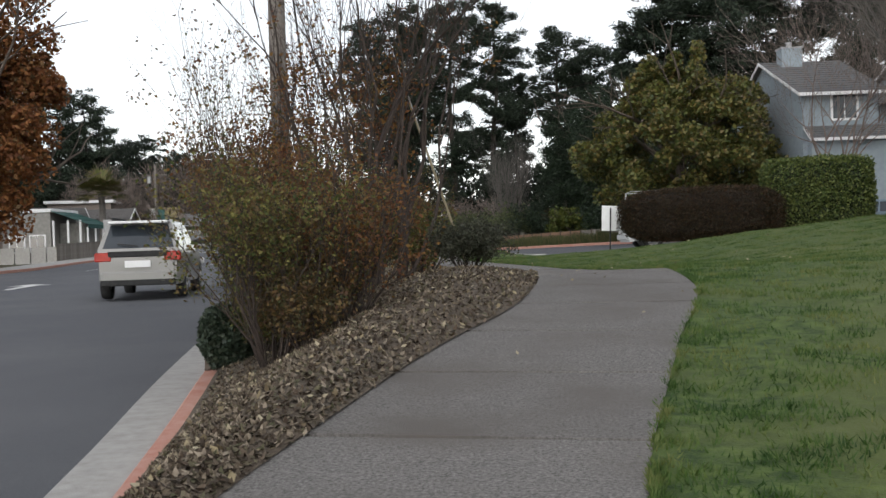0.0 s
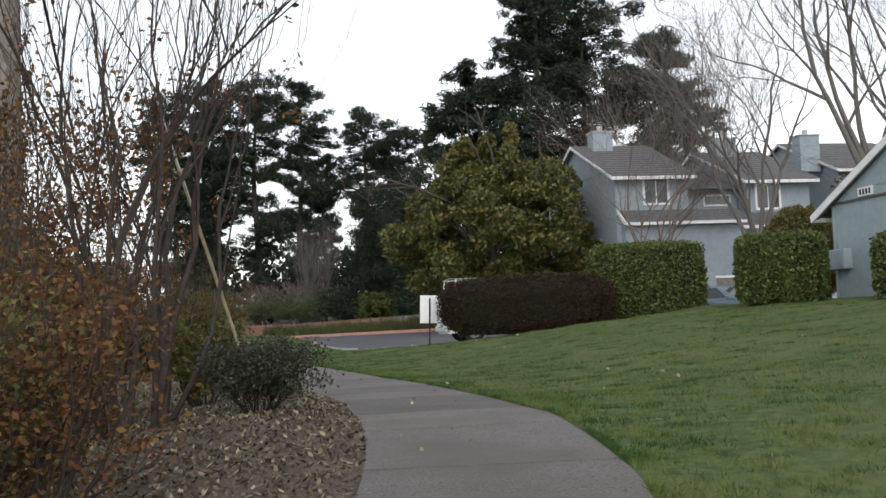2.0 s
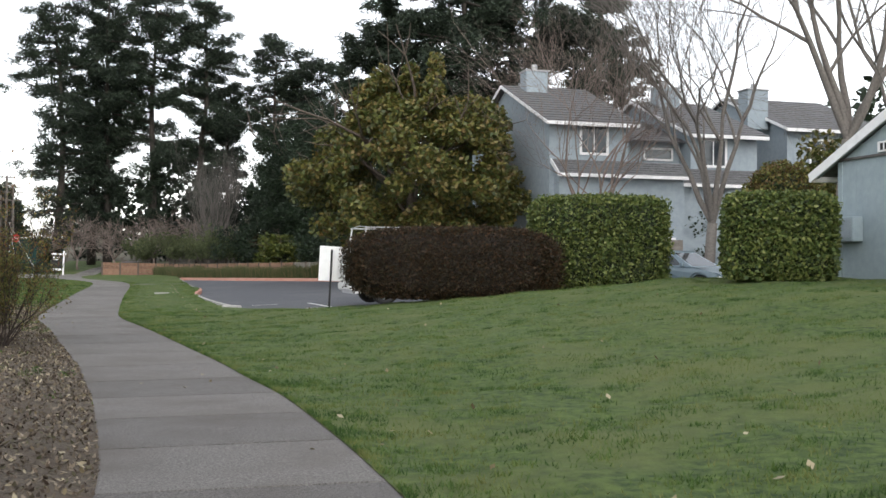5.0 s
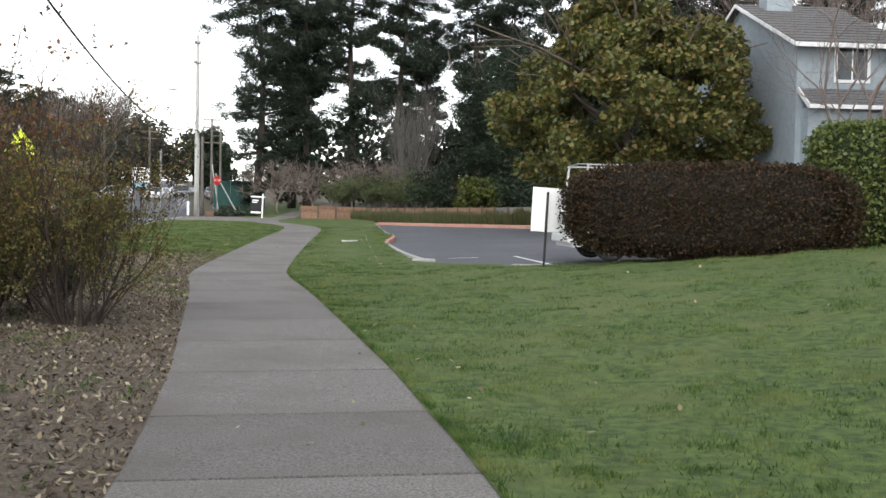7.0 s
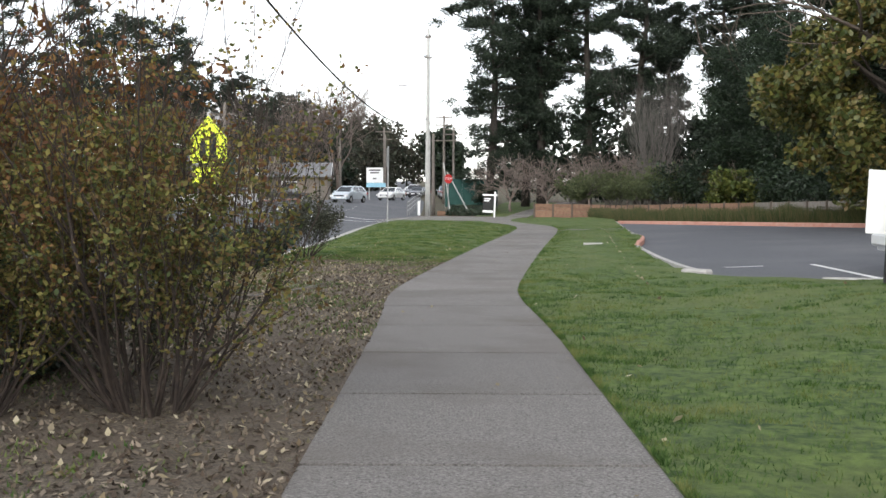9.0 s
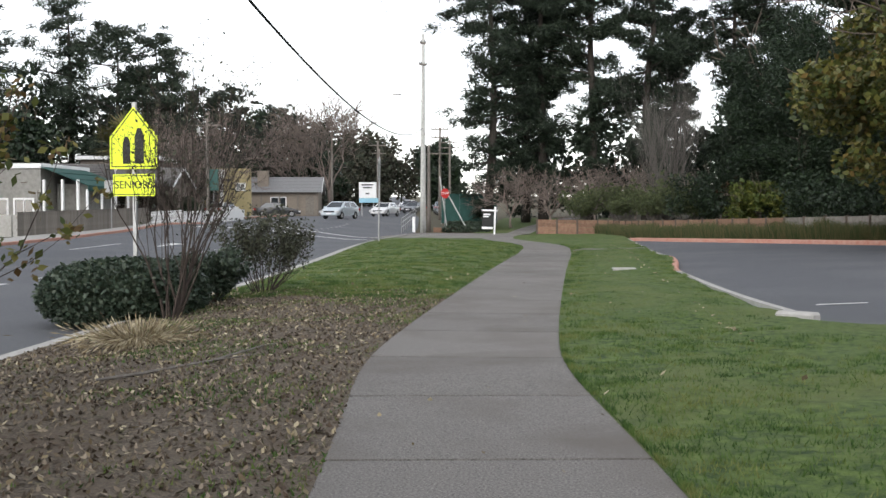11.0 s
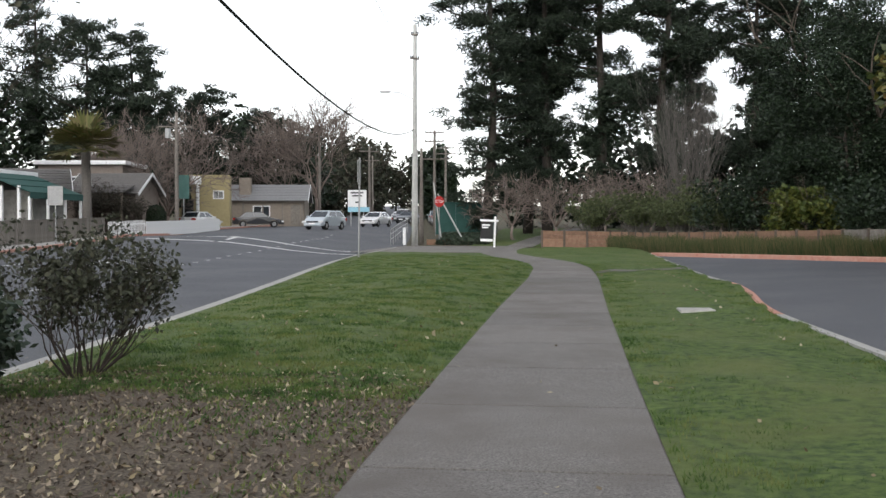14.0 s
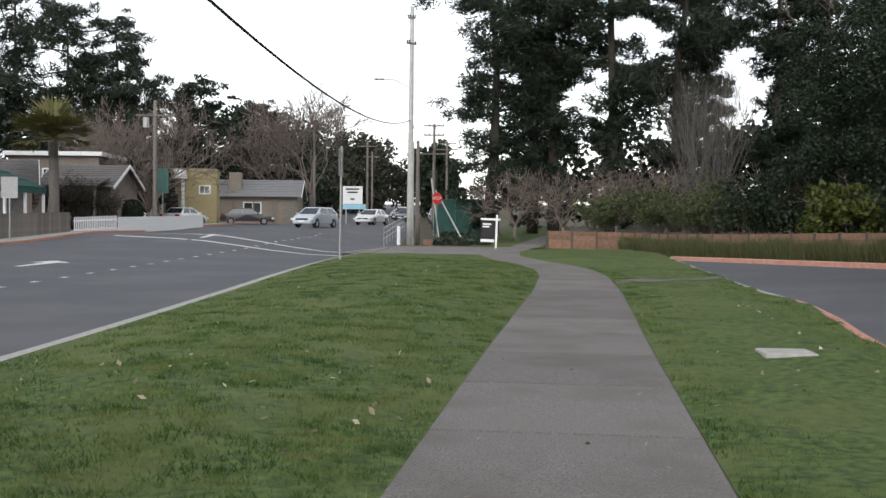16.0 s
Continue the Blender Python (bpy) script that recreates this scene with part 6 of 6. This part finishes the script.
# behind the fence
L_OLIVE = leafmat("olive_shrub_leaves", [(0.045, 0.065, 0.028), (0.085, 0.105, 0.045), (0.14, 0.155, 0.075)], 0.6, 0.2)
shrub(5.9, 97, 6.6, 4.6, L_GREYG, 0, 0.1, 150, "tall grey bare shrub with upright stems", 24, 4, z=1.2, thick=0.05, bark=GREYSTEM, spread=0.3)
for i, (x, y, h) in enumerate([(-5.5, 107.5, 5.4), (-2.4, 106.4, 5.0), (1.0, 106, 5.6), (4.0, 104.5, 5.2), (8.0, 100, 4.8)]):
    bare_tree(x, y, h, 160 + i, "low spreading bare pinkish-brown tree", 7, 0.95, 4, 1.0, REDTWIG, 0.09, fork=0.18, fine=0.012)
for i, (x, y, w, h) in enumerate([(0.2, 102.2, 4.0, 2.2), (2.9, 99.6, 4.0, 2.5), (5.2, 95.5, 4.0, 2.4), (6.6, 91, 3.4, 2.2)]):
    shrub(x, y, h + 0.3, w * 1.25, L_OLIVE, 13000, 0.08, 170 + i, "spreading green shrub with grey stems above the timber fence", 20, 2, z=1.1, low=0.32, thick=0.03, bark=GREYSTEM, spread=0.6)
shrub(8.6, 86.5, 2.4, 3.0, L_BROWN, 4000, 0.08, 175, "reddish bare shrub under the oak", 18, 2, z=1.2, low=0.05)


def woods(name, label, spots, material, leaf, per, seed):
    """A far wood as one mass of leaves with an uneven top."""
    rng = np.random.default_rng(seed)
    sh = Shape()
    for i, (x, y, z, r, h) in enumerate(spots):
        p = clumps((x, y, z + h / 2), (r, r, h / 2), 26, per, r * 0.34, seed + i, 0.35)
        sh.leaves(p[p[:, 2] > z - 1], leaf, 1.4, seed=seed + i)
        sh.tube([(x, y, z - 1), (x, y, z + h * 0.6)], [h * 0.02, h * 0.008], 5)
    tagged(part(name, sh, material), label, "woods", kind="stuff")


L_HILL = leafmat("hill_wood_leaves", [(0.022, 0.028, 0.018), (0.036, 0.042, 0.026), (0.058, 0.055, 0.036), (0.035, 0.03, 0.025)], 0.8, 0.1)
rng = np.random.default_rng(21)
hill = [(float(-104 + 4.6 * i + rng.normal()), float(235 + 60 * rng.random()), 5.0, 7.0, float(13.5 + 5 * rng.random() - 0.05 * abs(i - 11) ** 1.6)) for i in range(15)]
woods("far_woods", "dark wooded rise at the end of the road", hill, L_HILL, 0.6, 2600, 300)
side = [(float(-52 + 2.4 * i + rng.normal()), float(175 + 6 * i + 8 * rng.random()), 3.0, 5.0, float(8 + 6 * rng.random())) for i in range(8)]
woods("far_woods", "brown woods along the far side of the road", side, L_HILL, 0.5, 2200, 330)
rside = [(float(-3.5 + 5.2 * i + rng.normal()), float(134 + 16 * rng.random()), 1.6, 5.5, float(8 + 5 * rng.random())) for i in range(12)]
woods("far_woods", "dark undergrowth behind the tall pines", rside, L_OAK, 0.5, 1800, 360)
rr = [(-20.5 - 1.9 * i, 172.0 + 13 * i, 2.5 + 0.4 * i, 3.4, 9.5 + 3.0 * rng.random()) for i in range(5)]
woods("far_woods", "dark trees along the near side of the far road", rr, L_OAK, 0.5, 2400, 390)
left = [(float(-78 + 5 * i), float(90 + 9 * i + 6 * rng.random()), 1.5, 6.0, float(11 + 6 * rng.random())) for i in range(9)]
woods("far_woods", "dark woods behind the houses across the road", left, L_OAK, 0.5, 1800, 420)
# Added trees, hidden by the houses, for shading and a closed horizon.
east = [(float(44 + 7 * i), float(40 + 18 * (i % 4)), 1.0, 7.0, float(13 + 6 * rng.random())) for i in range(8)]
woods("far_woods", "dark woods added unseen beyond the houses for shading and horizon", east, L_OAK, 0.6, 1500, 450)

# Dark leaves added where the bank under the trees lies in deep shade.
under = [(float(np.interp(q, farc, fpts[:, 0]) + 3.4 + rng.normal() * 0.4), float(np.interp(q, farc, fpts[:, 1]) + 3.2 + rng.normal() * 0.5), 1.2, 2.3, float(2.6 + 1.6 * rng.random())) for q in np.linspace(farc[2] + 6, farc[-1], 15)]
woods("undergrowth", "dark leafy undergrowth added for the shade below the oak and magnolia", under, L_OAK, 0.12, 3000, 480)

# ---------------------------------------------------------------- grass, leaves, chips
stick = thing("fallen_branch", "bent pale fallen branch lying on the mulch", "branch")
pts = [(x, y, float(verge_z(x, y)) + 0.02) for x, y in ((-3.0, 33.3), (-2.7, 33.5), (-2.35, 34.1), (-2.2, 35.0), (-2.15, 35.6))]
part("wood", Shape().tube(pts, [0.014, 0.013, 0.011, 0.008, 0.004], 6), GREYBARK, stick)
part("twig", Shape().tube([pts[2], (pts[2][0] + 0.35, pts[2][1] + 0.1, pts[2][2] + 0.05)], [0.007, 0.003], 5), GREYBARK, stick)
clump = np.random.default_rng(4).normal(size=(2200, 3)) * np.array([0.28, 0.28, 0.07])
tagged(part("dry_grass_heap", Shape().leaves(clump + np.array([-3.7, 35.6, float(verge_z(-3.7, 35.6)) + 0.1]), 0.012, 9.0, 0.3, 4), L_FALL), "low heap of dry brown grass on the mulch", "dry grass", kind="stuff")
rng = np.random.default_rng(33)


def blades(p, h, w, seed):
    r = np.random.default_rng(seed)
    n = len(p)
    a = r.uniform(0, 6.28, n)
    d = np.c_[np.cos(a), np.sin(a), 0 * a] * w / 2
    t = np.c_[r.normal(size=(n, 2)) * h * 0.45, h * r.uniform(0.5, 1.2, n)]
    v = np.stack([p - d, p + d, p + t], 1)
    return Shape().add(v.reshape(-1, 3), np.arange(3 * n).reshape(-1, 3))


def tufts(cx, cy, per, seed, edge, wide):
    """Blade roots in uneven tufts round the spots cx, cy, kept off the edge."""
    r = np.random.default_rng(seed)
    rad = r.uniform(0.06, 0.26, len(cx))
    w = np.repeat(np.arange(len(cx)), per)
    o = r.normal(size=(len(w), 2)) * rad[w][:, None] * 0.6
    x, y = cx[w] + o[:, 0] * wide, cy[w] + o[:, 1]
    ok = edge(x, y)
    return x[ok], y[ok]


east_side = lambda x, y: (x > centre_x(y) + half(y) + 0.01) & (x < strip_right(np.maximum(y, 38.9)) + np.where(y < 37, 30, 0)) & (y < 85)
west_side = lambda x, y: (x < centre_x(y) - half(y) - 0.01) & (x > edge_x(y) + 0.2) & (y > 41.2 + 0.3 * np.sin(3 * x))
n = 3600
cy = rng.uniform(3, 37, n)
cx = centre_x(cy) + half(cy) + 13 * rng.random(n) ** 1.5
x, y = tufts(cx, cy, 44, 11, east_side, 1.2)
x2 = np.r_[x, centre_x(y) + half(y) + 0.015 + 0.05 * rng.random(len(y)) ** 2][: len(x) + 9000]
y2 = np.r_[y, y][: len(x2)]
tagged(part("lawn_grass", blades(np.c_[x2, y2, lawn_z(x2, y2) - 0.005], 0.042, 0.011, 1), L_GRASS), "short tufted mown grass on the lawn", "grass", kind="stuff")
n = 1300
cy = rng.uniform(37, 72, n)
cx = centre_x(cy) + half(cy) + (2.9 - centre_x(cy) - half(cy)) * rng.random(n)
x, y = tufts(cx, cy, 42, 12, east_side, 1.2)
tagged(part("lawn_grass", blades(np.c_[x, y, lawn_z(x, y)], 0.045, 0.011, 2), L_GRASS), "short tufted mown grass on the strip", "grass", kind="stuff")
n = 2600
cy = 41.2 + 36 * rng.random(n) ** 1.4
cx = edge_x(cy) + 0.2 + rng.random(n) ** 0.8 * (centre_x(cy) - half(cy) - edge_x(cy) - 0.2)
x, y = tufts(cx, cy, 42, 13, west_side, 1.2)
tagged(part("lawn_grass", blades(np.c_[x, y, verge_z(x, y) - 0.005], 0.044, 0.011, 3), L_GRASS), "short tufted mown grass by the road", "grass", kind="stuff")
n = 78000
y = rng.uniform(2, 42.5, n)
x = edge_x(y) + 0.2 + rng.random(n) * (centre_x(y) - half(y) - edge_x(y) - 0.2)
sh = Shape().leaves(np.c_[x, y, verge_z(x, y) + 0.008], 0.021, 2.4, 1.6, 5)
tagged(part("bark_chips", sh, L_CHIP), "loose brown bark chips and dry leaves on the bed", "bark chips", kind="stuff")
n = 60000
y = 14 + 29 * rng.random(n) ** 0.75
x = edge_x(y) + 0.2 + rng.random(n) * (centre_x(y) - half(y) - edge_x(y) - 0.2)
patch = np.sin(1.7 * x + 0.9 * y) + np.sin(2.3 * y - 1.1 * x) + np.sin(0.7 * x * y + 1) + rng.normal(size=n) * 0.5 + 0.09 * (y - 30)
x, y = x[patch > 1.3], y[patch > 1.3]
tagged(part("weeds", blades(np.c_[x, y, verge_z(x, y) + 0.004], 0.03, 0.014, 7), L_GRASS), "thin patches of low green weeds in the mulch", "weeds", kind="stuff")
n = 5200
y = 3 + 40 * rng.random(n) ** 0.75
x = edge_x(y) + 0.2 + rng.random(n) * (centre_x(y) - half(y) - edge_x(y) - 0.2)
tagged(part("fallen_leaves", Shape().leaves(np.c_[x, y, verge_z(x, y) + 0.016], 0.028, 1.9, 1.5, 6), L_FALL), "pale fallen leaves on the mulch", "leaves", kind="stuff")
n = 420
y = rng.uniform(8, 70, n)
x = np.where(rng.random(n) < 0.55, centre_x(y) + half(y) + 0.1 + np.minimum(9 * rng.random(n) ** 1.5, np.where(y > 36, 1.8, 9)), centre_x(np.maximum(y, 42)) - half(y) - 0.1 - 4.5 * rng.random(n))
y = np.where(x < centre_x(y), np.maximum(y, 42) + rng.random(n) * 6, y)
z = np.where(x < centre_x(y), verge_z(x, y), lawn_z(x, y)) + 0.03
tagged(part("fallen_leaves", Shape().leaves(np.c_[x, y, z], 0.042, 1.5, 2.0, 8), L_FALL), "scattered pale fallen leaves on the grass", "leaves", kind="stuff")
n = 60
y = rng.uniform(5, 50, n)
x = centre_x(y) + half(y) * rng.uniform(-0.95, 0.95, n)
tagged(part("fallen_leaves", Shape().leaves(np.c_[x, y, path_z(y) + 0.028], 0.03, 1.4, 6.0, 9), L_FALL), "few small leaves on the path", "leaves", kind="stuff")
